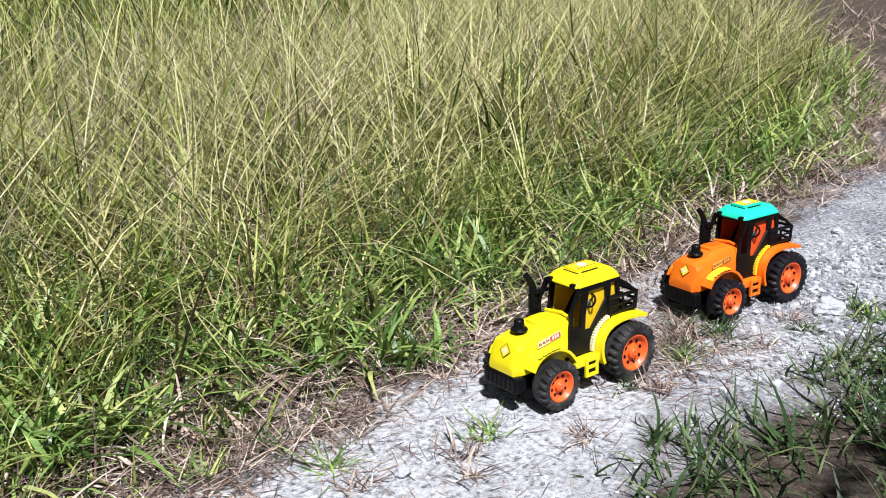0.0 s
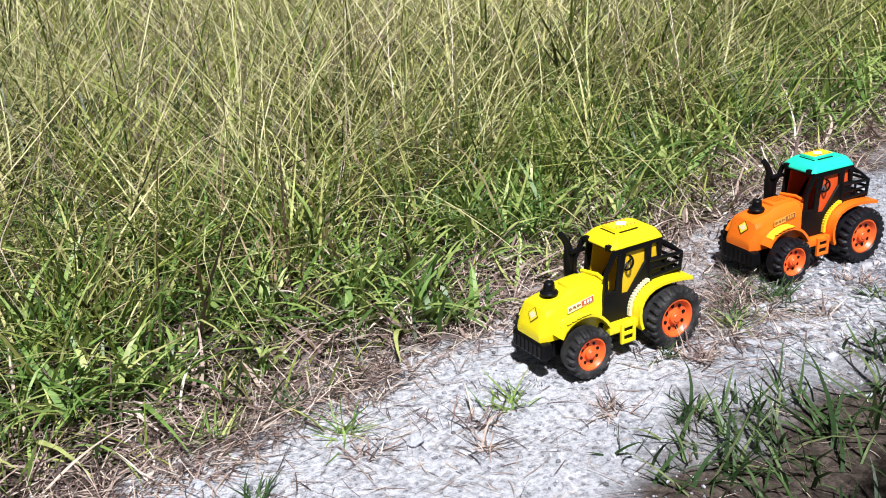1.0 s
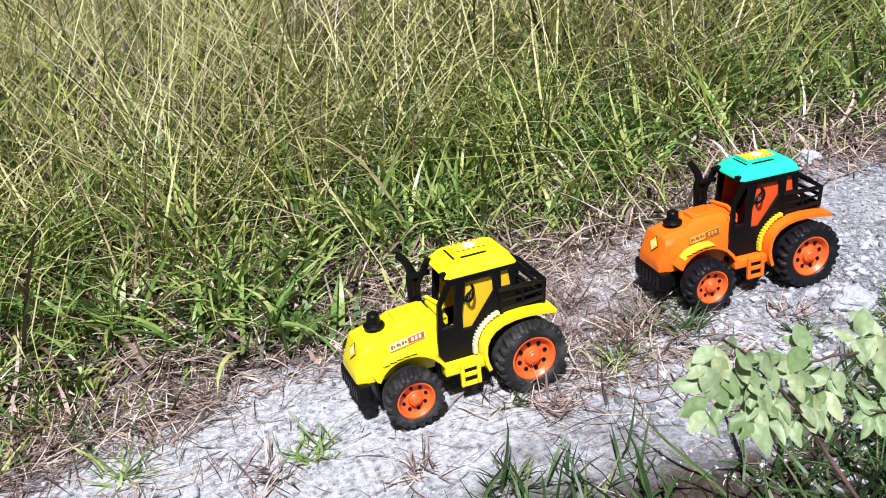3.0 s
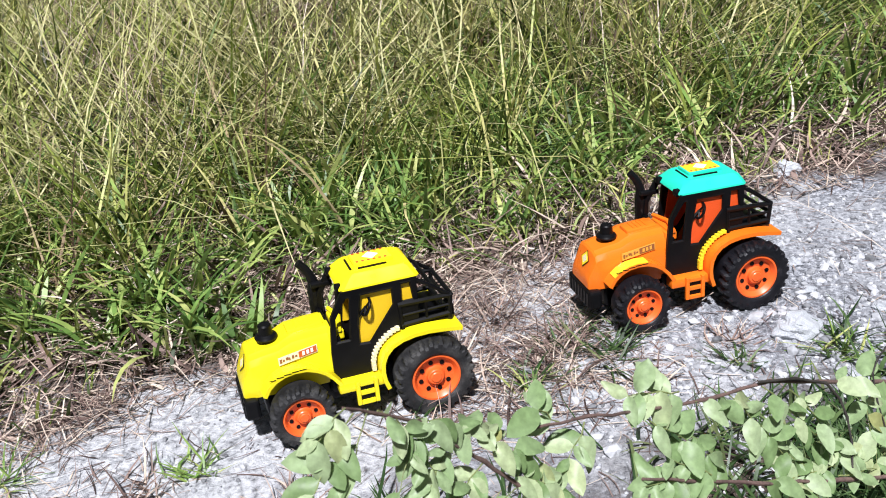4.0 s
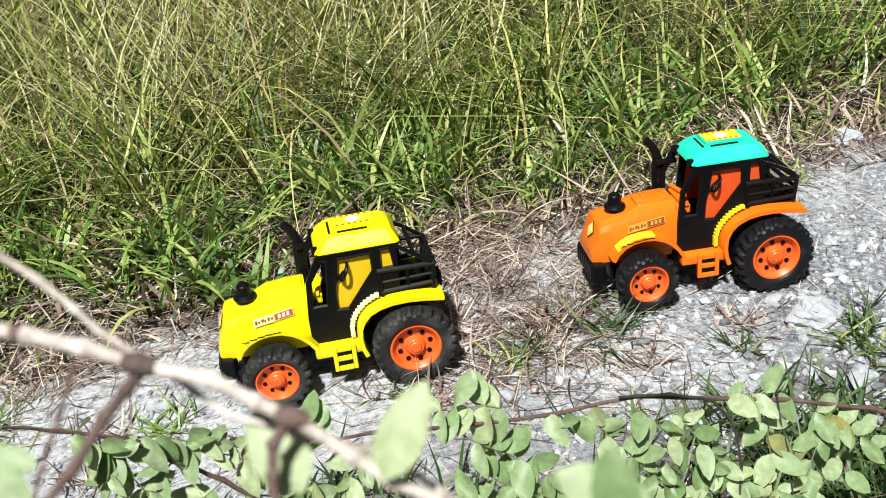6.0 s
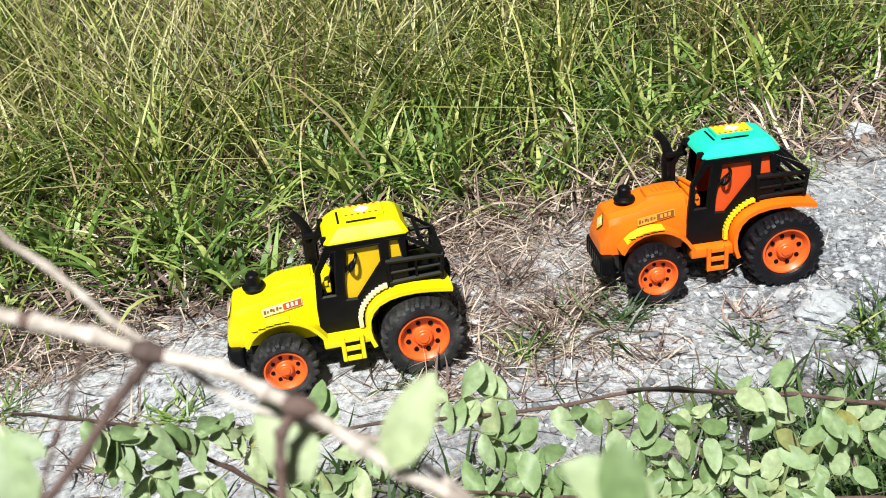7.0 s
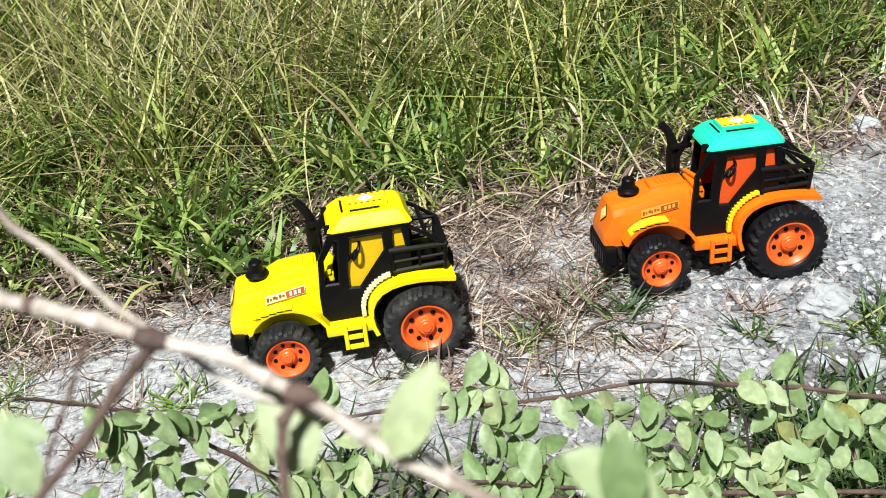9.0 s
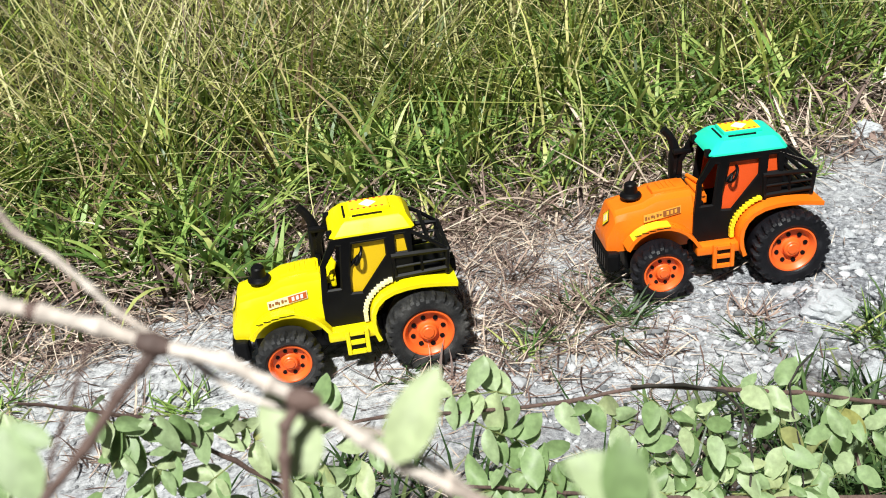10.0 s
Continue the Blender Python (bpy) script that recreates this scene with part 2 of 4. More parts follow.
# ---- toy tractors ----
def wheel(tractor, x, z, side, radius, rim, width, lugs, name, rubber):
    """One wheel of a tractor; side -1 is the near side."""
    hub = new(name)
    hub.parent = tractor
    hub.location = (x * MM, side * 70 * MM, z * MM)
    # y runs outwards as -1 * side
    out = side
    core = radius - 3.0
    bm = bmesh.new()
    per = 8
    rows = [(rim - 1, -2, 0), (rim + 1.5, 1.6, 0), (rim + 4, 3.0, 0), (core - 7, 3.4, 0), (core - 4.4, 3.0, 0), (core - 4.0, 2.6, 1), (core - 1.4, 0.8, 1), (core, -3, 1), (core + 0.4, -width * 0.3, 1), (core + 0.4, -width * 0.34, 0), (core + 0.6, -width * 0.5, 0), (core + 0.2, -width * 0.75, 0), (core - 1.5, -width + 2, 0), (core - 5, -width - 0.5, 0), (rim - 1, -width, 0)]
    rings = []
    for k in range(lugs * per):
        ring = []
        for r, yy, lug in rows:
            lean = (-yy / width) * 0.7
            on = lug and ((k / per + lean) % 1.0) < 0.5
            a = 2 * math.pi * k / (lugs * per)
            rr = r + (radius - core if on else 0.0)
            ring.append(bm.verts.new((rr * math.cos(a), (yy + (0.5 if on and yy > 0 else 0)) * out, rr * math.sin(a))))
        rings.append(ring)
    for a, b in zip(rings, rings[1:] + rings[:1]):
        for i in range(len(rows) - 1):
            bm.faces.new((a[i], a[i + 1], b[i + 1], b[i]))
    part("tyre", bm, rubber, hub, "black rubbery tyre with lugs along its shoulder", True, MM)
    bm = bmesh.new()
    prof = [(0.01, -1.0), (rim * 0.30, -1.0), (rim * 0.34, -2.0), (rim * 0.36, -6.0), (rim * 0.44, -7.5), (rim * 0.78, -6.0), (rim * 0.86, -2.0), (rim * 0.93, 0.4), (rim, 0.3), (rim + 1.5, -2.0), (rim + 1.5, -width + 3), (0.01, -width + 3)]
    spin(bm, prof, 40, (0, 0, 0), out)
    part("rim", bm, RIM_ORANGE, hub, "glossy orange plastic wheel rim", True, MM)
    for k in range(8):
        a = 2 * math.pi * (k + 0.3) / 8
        r = rim * 0.62
        bm = bmesh.new()
        spin(bm, [(0.01, -5.6), (rim * 0.1, -5.6), (rim * 0.1, -8.5), (0.01, -8.5)], 8, (r * math.cos(a), 0, r * math.sin(a)), out)
        part("rim_hole", bm, BLACK, hub, "", False, MM)
    bm = bmesh.new()
    spin(bm, [(0.01, 0.5), (rim * 0.2, 0.3), (rim * 0.24, -1.2), (0.01, -1.2)], 24, (0, 0, 0), out)
    part("hub_cap", bm, RIM_ORANGE, hub, "", True, MM)
    return hub


def side_plate(bm, outline, holes, y0, y1):
    """A flat plate in x and z with openings cut through it, y0 to y1 thick."""
    flat = bmesh.new()
    edges = []
    for loop in (outline, *holes):
        vs = [flat.verts.new((x, 0, z)) for x, z in loop]
        edges += [flat.edges.new((a, b)) for a, b in zip(vs, vs[1:] + vs[:1])]
    bmesh.ops.triangle_fill(flat, use_beauty=True, use_dissolve=False, edges=edges)
    flat.verts.ensure_lookup_table()
    flat.verts.index_update()
    front = [bm.verts.new((v.co.x, y0, v.co.z)) for v in flat.verts]
    back = [bm.verts.new((v.co.x, y1, v.co.z)) for v in flat.verts]
    for f in flat.faces:
        ids = [v.index for v in f.verts]
        bm.faces.new([front[i] for i in ids])
        bm.faces.new([back[i] for i in ids[::-1]])
    for e in flat.edges:
        if len(e.link_faces) == 1:
            a, b = (v.index for v in e.verts)
            bm.faces.new((front[a], front[b], back[b], back[a]))
    flat.free()


def toy_tractor(m, paint, roof_paint, seat_paint, label, grip_paint, rubber):
    """A plastic toy farm tractor about 26 cm long; its nose points to -x, its base lies at z 0."""
    t = tagged(new("toy_tractor"), label, "toy tractor", "toy tractors on the track")

    def add(name, bm, mat, label="", smooth=False, parent=None):
        return part(name, bm, mat, parent or t, label, smooth, MM)

    # chassis and running gear
    bm = bmesh.new()
    box(bm, -36, 176, -27, 27, 26, 58, 3)
    box(bm, -8, 8, -48, 48, 32, 44, 2)
    box(bm, 150, 170, -42, 42, 40, 56, 2)
    box(bm, 40, 112, -36, 36, 40, 62, 3)
    add("chassis", bm, BLACK, "black plastic chassis")
    # bonnet
    bm = bmesh.new()
    secs = []
    for x, hw, bot, top in ((-60, 25, 57, 68), (-58.5, 27, 56, 74), (-48.5, 29.5, 55, 102), (-46, 30, 55, 104.5), (-32, 31, 55, 107.5), (-12, 32, 55, 110.5), (-4, 32.5, 55, 115), (4, 33, 55, 118.5), (28, 34, 55, 120.5), (48, 34, 55, 121)):
        h = top - bot
        side = [(hw, bot), (hw + 1.5, bot + h * 0.45), (hw * 0.98, top - h * 0.2), (hw * 0.84, top - h * 0.06), (hw * 0.62, top - h * 0.03), (hw * 0.52, top)]
        secs.append([(x, -y, z) for y, z in side] + [(x, y, z) for y, z in side[::-1]])
    loft(bm, secs)
    bonnet = add("bonnet", bm, paint, "", True)
    bm = bmesh.new()
    box(bm, 2, 46, -13, 13, 114, 123, 3)
    bmesh.ops.rotate(bm, cent=(20, 0, 116), matrix=Matrix.Rotation(radians(-2), 3, "Y"), verts=bm.verts)
    add("bonnet_ridge", bm, paint, "", True, bonnet)
    bm = bmesh.new()
    for k in range(4):
        box(bm, 12 + k * 6, 15 + k * 6, -10, 10, 122 + k * 0.2, 124 + k * 0.2, 0.4)
    add("vent_ribs", bm, paint, "", False, bonnet)
    # nose flare and lower lip
    bm = bmesh.new()
    box(bm, -57, -50, -25, 25, 54, 63, 2.5)
    add("nose_lip", bm, paint, "", True, bonnet)
    for y in (-1, 1):
        bm = bmesh.new()
        box(bm, 46, 52, y * 16 - 18, y * 16 + 18, 56, 119, 2)
        add("firewall", bm, paint if y < 0 else BLACK, "", True)
    # front weight and grille
    bm = bmesh.new()
    box(bm, -62, -44, -38, 38, 30, 56, 4)
    bumper = add("front_bumper", bm, BLACK, "black plastic front bumper block")
    for k in range(7):
        bm = bmesh.new()
        box(bm, -63.0, -61.6, -34 + k * 10, -28 + k * 10, 33, 53, 1)
        add("weight_plate", bm, BLACK, "", False, bumper)
    # mudguards, running boards, steps
    for s in (-1, 1):
        lo, hi = (-52, -30) if s < 0 else (30, 52)
        bm = bmesh.new()
        band(bm, [(-40, 66), (-34, 76), (-25, 84), (-13, 89.5), (0, 91.5), (14, 90.5), (26, 86), (36, 79.5), (45, 70), (53, 58)], lo, hi, 4.5)
        add("front_mudguard", bm, paint, "", True)
        bm = bmesh.new()
        a, b = (-54.2, -50.5) if s < 0 else (50.5, 54.2)
        band(bm, [(-33, 78.6), (-25, 85.4), (-13, 90.9), (0, 92.9), (14, 91.9)], min(a * 0.94, a * 0.66), max(a * 0.94, a * 0.66), 2.4)
        add("mudguard_stripe", bm, STICKER_YELLOW if paint is ORANGE else paint)
        bm = bmesh.new()
        box(bm, 47, 105, lo, hi, 45, 58, 2)
        add("running_board", bm, paint, "", True)
        bm = bmesh.new()
        y0, y1 = (-56, -51) if s < 0 else (51, 56)
        box(bm, 66, 71, y0, y1, 27, 59, 0.8)
        box(bm, 88, 93, y0, y1, 27, 59, 0.8)
        for z in (27, 40, 52):
            box(bm, 71.2, 87.8, y0, y1, z, z + 5.5, 0.8)
        add("step", bm, paint)
        bm = bmesh.new()
        box(bm, 71, 88, y0 + 3 if s < 0 else y0 - 1, y1 + 1 if s < 0 else y1 - 3, 30, 56)
        add("step_recess", bm, BLACK)
        bm = bmesh.new()
        lo2, hi2 = (-58, -24) if s < 0 else (24, 58)
        band(bm, [(103, 40), (99, 52), (97.5, 64), (99, 77), (104, 88), (113, 97), (126, 103), (142, 106), (160, 106.5), (180, 104.5), (201, 101)], lo2, hi2, 5)
        guard = add("rear_mudguard", bm, paint, "", True)
        edge = [(94, 62), (94, 71), (96, 80), (100, 88), (106, 95), (113, 101), (122, 106), (132, 109)]
        for (xa, za), (xb, zb) in zip(edge, edge[1:]):
            for k in (0.0, 0.5):
                x, z = xa + (xb - xa) * k, za + (zb - za) * k
                yy = -44 if s < 0 else 36
                bm = bmesh.new()
                box(bm, x - 3.4, x + 1.6, yy, yy + 8, z - 1, z + 3.4, 0.5)
                add("grip_ridge", bm, grip_paint, "", False, guard)
    bm = bmesh.new()
    box(bm, 138, 198, -24, 24, 94, 103, 1.5)
    box(bm, 194, 200.5, -44, 44, 93, 100, 1.5)
    add("rear_deck", bm, paint, "", True)
    # cab
    bm = bmesh.new()
    add_sides = ([(46, 58), (46, 92), (50, 138), (66, 168), (156, 168), (154, 104), (128, 104), (108, 94), (98, 78), (98, 58)],
                 [(79, 96), (94, 95), (127, 138), (127, 161), (87, 161), (80, 121)], [(134, 138), (152, 138), (149, 164), (135, 164)], [(53, 104), (71, 104), (77, 160), (70, 161), (54, 136)])
    for s in (-1, 1):
        for loop, (d0, d1) in ((add_sides[1], (3, 9)), (add_sides[2], (3, 4)), (add_sides[3], (3, 5))):
            # a rounded bar runs round every opening
            c = Vector((sum(p[0] for p in loop) / len(loop), 0, sum(p[1] for p in loop) / len(loop)))
            for (xa, za), (xb, zb) in zip(loop, loop[1:] + loop[:1]):
                tube(bm, [(xa, s * 36, za), (xb, s * 36, zb)], 2.4, 6)
        side_plate(bm, add_sides[0], add_sides[1:], s * 36 - 2.2, s * 36 + 2.2)
    box(bm, 49, 60, -34, 34, 58, 110, 2)
    box(bm, 72, 80, -34, 34, 160, 168, 1.5)
    box(bm, 148, 156, -34, 34, 160, 168, 1.5)
    box(bm, 58, 150, -33, 33, 56, 62, 1)
    add("cab_frame", bm, BLACK, "black plastic cab frame with open windows", True)
    bm = bmesh.new()
    tube(bm, [(60, -30, 118), (66, 0, 120), (60, 30, 118)], 3, 8)
    box(bm, 56, 66, -28, 28, 104, 116, 2)
    add("dashboard", bm, paint)
    # seat block and steering wheel
    bm = bmesh.new()
    loft(bm, [[(x + 8, -w, z), (x + 8, w, z), (x - 4, w * 0.9, z), (x - 4, -w * 0.9, z)] for x, z, w in ((104, 60, 26), (104, 84, 30), (112, 100, 31), (122, 120, 31), (130, 142, 29), (133, 157, 22))])
    bmesh.ops.bevel(bm, geom=list(bm.edges), offset=2, segments=2, affect="EDGES")
    box(bm, 84, 116, -22, 22, 60, 76, 4)
    inner = [(76, 96), (95, 95), (124, 135), (152, 136), (150, 166), (86, 166)]
    for y in (-33, 30.5):
        side_plate(bm, inner, [[(132, 152), (138, 152), (136, 162), (132, 162)]], y, y + 2.5)
    add("seat", bm, seat_paint, "moulded plastic driver seat", True)
    bm = bmesh.new()
    spin(bm, [(10.5 + 1.6 * math.cos(a), 1.8 * math.sin(a)) for a in [k * math.pi / 4 for k in range(9)]], 28, (0, 0, 0))
    for k in range(3):
        a = 2 * math.pi * k / 3
        tube(bm, [(0, 0, 0), (10 * math.cos(a), 0, 10 * math.sin(a))], 1.3, 6)
    bmesh.ops.rotate(bm, cent=(0, 0, 0), matrix=Matrix.Rotation(radians(90), 3, "Z") @ Matrix.Rotation(radians(25), 3, "X"), verts=bm.verts)
    tube(bm, [(0, 0, 0), (-18, 0, -18)], 2.2, 6)
    bmesh.ops.translate(bm, vec=(94, -34, 142), verts=bm.verts)
    add("steering_wheel", bm, BLACK, "", True)
    # roof
    bm = bmesh.new()
    def slab(x0, x1, hy, z):
        c = 5
        return [(x0 + c, -hy, z), (x1 - c, -hy, z), (x1, -hy + c, z), (x1, hy - c, z), (x1 - c, hy, z), (x0 + c, hy, z), (x0, hy - c, z), (x0, -hy + c, z)]
    loft(bm, [slab(67, 160, 35, 165), slab(65, 161, 37, 167.5), slab(66, 160, 36.5, 170), slab(76, 154, 29, 180), slab(80, 150, 26, 182.5)])
    roof = add("roof", bm, roof_paint, "glossy plastic cab roof", True)
    bm = bmesh.new()
    box(bm, 90, 138, -11, 20, 181.5, 186.5, 1.5)
    add("roof_hatch", bm, roof_paint, "", True, roof)
    bm = bmesh.new()
    box(bm, 92, 136, -9, 18, 186.6, 187.1)
    add("roof_sticker", bm, STICKER_YELLOW, "yellow hazard sticker with pale diamond", False, roof)
    bm = bmesh.new()
    for k in range(6):
        for y in (-7, 16):
            box(bm, 94 + k * 6.8, 97 + k * 6.8, y - 1.6, y + 1.6, 187.12, 187.4)
    add("sticker_marks", bm, STICKER_RED, "", False, roof)
    bm = bmesh.new()
    vs = box(bm, -7, 7, -7, 7, 187.2, 187.6)
    bmesh.ops.rotate(bm, cent=(0, 0, 187), matrix=Matrix.Rotation(radians(45), 3, "Z"), verts=vs)
    bmesh.ops.translate(bm, vec=(114, 4.5, 0), verts=vs)
    add("sticker_diamond", bm, WHITE, "", False, roof)
    bm = bmesh.new()
    box(bm, 94, 128, -17.5, -14.5, 181.8, 184.0, 0.4)
    box(bm, 94, 128, 22.4, 24.6, 181.8, 183.6, 0.4)
    box(bm, 84, 86.5, -16, 16, 181.8, 183.6, 0.4)
    add("roof_slots", bm, BLACK, "", False, roof)
    for y in (-25, 25):
        bm = bmesh.new()
        box(bm, 62, 72, y - 5, y + 5, 164, 173, 2)
        add("roof_lamp", bm, BLACK, "", True)
    # exhaust and air intake
    bm = bmesh.new()
    tube(bm, [(50, 44, 86), (50, 45, 96), (50, 46, 140), (49, 46, 150), (46, 46, 160), (41, 46.5, 169), (34, 47, 177)], [5, 9, 9, 6.5, 5.5, 5.2, 5.0], 12)
    box(bm, 44, 62, 33, 44, 100, 108, 1)
    box(bm, 44, 70, 33, 40, 146, 152, 1)
    add("exhaust", bm, BLACK, "black bent exhaust stack", True)
    bm = bmesh.new()
    rings = []
    for r, z in ((7, 107), (7, 112), (13, 113), (13.6, 115), (12.4, 117), (8.8, 119), (7.8, 129), (6.4, 131)):
        rings.append([(-21 + r * math.cos(2 * math.pi * k / 24), 1 + r * math.sin(2 * math.pi * k / 24), z) for k in range(24)])
    loft(bm, rings)
    add("air_intake", bm, BLACK, "black mushroom air intake", True)
    # rear rack
    bm = bmesh.new()
    box(bm, 132, 192, -38, 38, 104.5, 107.5, 1)
    rack = add("rear_rack", bm, BLACK, "black plastic carrying rack", True)
    bars = []
    for s in (-1, 1):
        y = s * 38
        bars += [([(154, y * 0.93, 164), (174, y, 151), (196, y, 134)], 2.6), ([(130, y, 137), (196, y, 135)], 3.2), ([(132, y, 110), (192, y, 112)], 3.0), ([(192, y, 106), (195, y, 135)], 2.8), ([(164, y, 108), (164, y, 136)], 2.2), ([(134, y, 104), (132, y, 137)], 2.8), ([(133, y, 122), (193, y, 123)], 1.8)]
    bars += [([(x, -38, z), (x, 38, z)], 2.8) for x, z in ((196, 135), (192, 112), (194, 123), (174, 151))]
    for path, r in bars:
        bm = bmesh.new()
        tube(bm, path, r, 6)
        add("rack_bar", bm, BLACK, "", True, rack)
    bm = bmesh.new()
    box(bm, 196, 207, -10, 10, 88, 106, 2)
    add("tow_hitch", bm, BLACK)
    # stickers on the bonnet
    for s in (-1, 1):
        bm = bmesh.new()
        y = s * 35.2
        def tilted(x0, x1, z0, z1, lift):
            ring = lambda x, za, zb: [(x, y + s * lift, za), (x, y + s * (lift - (zb - za) * 0.12), zb), (x, y - s * 1.5, zb), (x, y - s * 1.5, za)]
            rise = lambda x: (x + 15) * 0.16
            loft(bm, [ring(x0, z0 + rise(x0), z1 + rise(x0)), ring(x1, z0 + rise(x1), z1 + rise(x1))])
        tilted(-15, 31, 92.5, 101.5, 0.6)
        side = add("side_sticker", bm, STICKER_AMBER if paint is ORANGE else STICKER, "pale sticker with red and black print")
        bm = bmesh.new()
        for k, w in enumerate((2.6, 2.0, 3.2, 1.6, 2.4, 2.6)):
            tilted(-13.5 + k * 3.6, -13.5 + k * 3.6 + w, 95 + (k % 3) * 0.8, 99.4 - (k % 2) * 1.2, 0.9)
        part("sticker_print", bm, STICKER_BROWN, side, "", False, MM)
        bm = bmesh.new()
        tilted(9, 30, 93.5, 100.8, 0.9)
        part("sticker_patch", bm, STICKER_BROWN if paint is ORANGE else STICKER_RED, side, "", False, MM)
        bm = bmesh.new()
        for k in range(3):
            tilted(13 + k * 5, 16 + k * 5, 95, 99.6, 1.3)
        part("sticker_letters", bm, STICKER_AMBER if paint is ORANGE else WHITE, side, "", False, MM)
        bm = bmesh.new()
        for k in range(5):
            x = -31 + k * 9
            z = 83.5 + 6.5 * math.sin((k + 0.5) / 5 * 1.7)
            box(bm, x, x + 8.2, s * 52.2 - 0.4, s * 52.2 + 0.4, z, z + 0.7)
        part("mudguard_line", bm, BLACK, t, "", False, MM)
    backing = None
    for half, z0, z1, mat in ((8.0, -0.3, 0.4, BLACK), (7.2, 0.4, 0.7, STICKER_YELLOW), (4.4, 0.7, 1.0, STICKER)):
        bm = bmesh.new()
        box(bm, -half, half, -half, half, z0, z1)
        bmesh.ops.rotate(bm, cent=(0, 0, 0), matrix=Matrix.Rotation(radians(-69), 3, "Y") @ Matrix.Rotation(radians(45), 3, "Z"), verts=bm.verts)
        bmesh.ops.translate(bm, vec=(-53.6, -4, 90.5), verts=bm.verts)
        plate = add("nose_sticker" if backing is None else "sticker_layer", bm, mat, "", False, backing)
        backing = backing or plate
    # wheels
    for s in (-1, 1):
        wheel(t, 0, 38, s, 38.5, 24.4, 31, 20, "front_wheel", rubber)
        wheel(t, 160, 48, s, 48.5, 29.7, 40, 24, "rear_wheel", rubber)
    t.matrix_world = m
    return t


GROUND_RISE = 0.028


def low_ground(x, y):
    """The height of the ground: a gently rising track, hummocky towards the grass."""
    edge = track_edge(x)
    z = GROUND_RISE * max(-1.5, min(x, 3.0))
    bank = max(0.0, y - edge + 0.05)
    z += 0.05 * (1 - math.exp(-bank * 3)) + 0.02 * min(bank, 6.0)
    side = max(0.0, -0.3 - y)
    z += 0.04 * (1 - math.exp(-side * 3))
    rough = noise.noise((x * 3, y * 3, 0.3)) * 0.012 + noise.noise((x * 11, y * 11, 1.7)) * 0.007 + noise.noise((x * 34, y * 34, 4.1)) * 0.004
    calm = min(1.0, (0.25 + abs(y - 0.1) * 1.8))
    return z - 0.004 + rough * calm


def track_edge(x):
    """Where the grass begins on the far side of the track."""
    return 0.38 + 0.13 * max(-0.9, min(x, 6.0)) + 0.42 * max(0.0, min(x, 6.0) - 1.7) + 0.05 * noise.noise((x * 2.3, 7.0, 0)) + 0.025 * noise.noise((x * 9, 3.0, 0))


toy_tractor(pose(0, 0.07, 0.0), YELLOW, YELLOW, SEAT_YELLOW, "bright yellow plastic toy tractor with black cab and orange rims", STICKER, DUSTY_RUBBER)
toy_tractor(pose(0.4555, 0.0382, 0.0125, 0, 0, -3.4) @ pose(0, 0.07, 0), ORANGE, TEAL, SEAT_ORANGE, "orange plastic toy tractor with teal roof and black cab", STICKER_YELLOW, RUBBER)


# ---- ground ----
def ground_sheet():
    def axis(lo, hi, step, far):
        inner = list(np.arange(lo, hi + step / 2, step))
        outer, d, p = [], step, hi
        while p < far:
            d *= 1.3
            p += d
            outer.append(p)
        before, d, p = [], step, lo
        while p > -far:
            d *= 1.3
            p -= d
            before.append(p)
        return before[::-1] + inner + outer
    xs, ys = axis(-1.0, 2.0, 0.0125, 400), axis(-0.7, 1.0, 0.0125, 400)
    verts = [(x, y, low_ground(x, y)) for y in ys for x in xs]
    n = len(xs)
    faces = [(j * n + i, j * n + i + 1, j * n + n + i + 1, j * n + n + i) for j in range(len(ys) - 1) for i in range(n - 1)]
    me = mesh_from("ground", verts, faces, GROUND)
    me.polygons.foreach_set("use_smooth", [True] * len(me.polygons))
    layer = me.color_attributes.new("track", "FLOAT_COLOR", "POINT")
    cols = []
    for x, y, z in verts:
        ragged = 0.05 * noise.noise((x * 8, y * 8, 2)) + 0.03 * noise.noise((x * 25, y * 25, 5))
        far_side = (track_edge(x) - 0.05 - y + ragged * 2.6) / 0.13
        near_side = (y + 0.25 - 0.05 * x + ragged * 2) / 0.11
        # past x 1.7 dark soil takes over, tree shade painted in with it
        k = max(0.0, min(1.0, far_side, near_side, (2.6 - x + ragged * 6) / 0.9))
        loose = 0.9 * noise.noise((x * 4, y * 4, 6)) + 0.5 * noise.noise((x * 15, y * 15, 8)) + 0.2 + 1.5 * min(0.5, x - 0.38) - 1.6 * (y - 0.02) + 0.9 * max(0.0, x - 0.8)
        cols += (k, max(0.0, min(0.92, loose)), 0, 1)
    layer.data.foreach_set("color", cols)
    return tagged(new("ground", me), "pale dusty limestone track with brown soil verges", "ground", kind="structure")


ground_sheet()


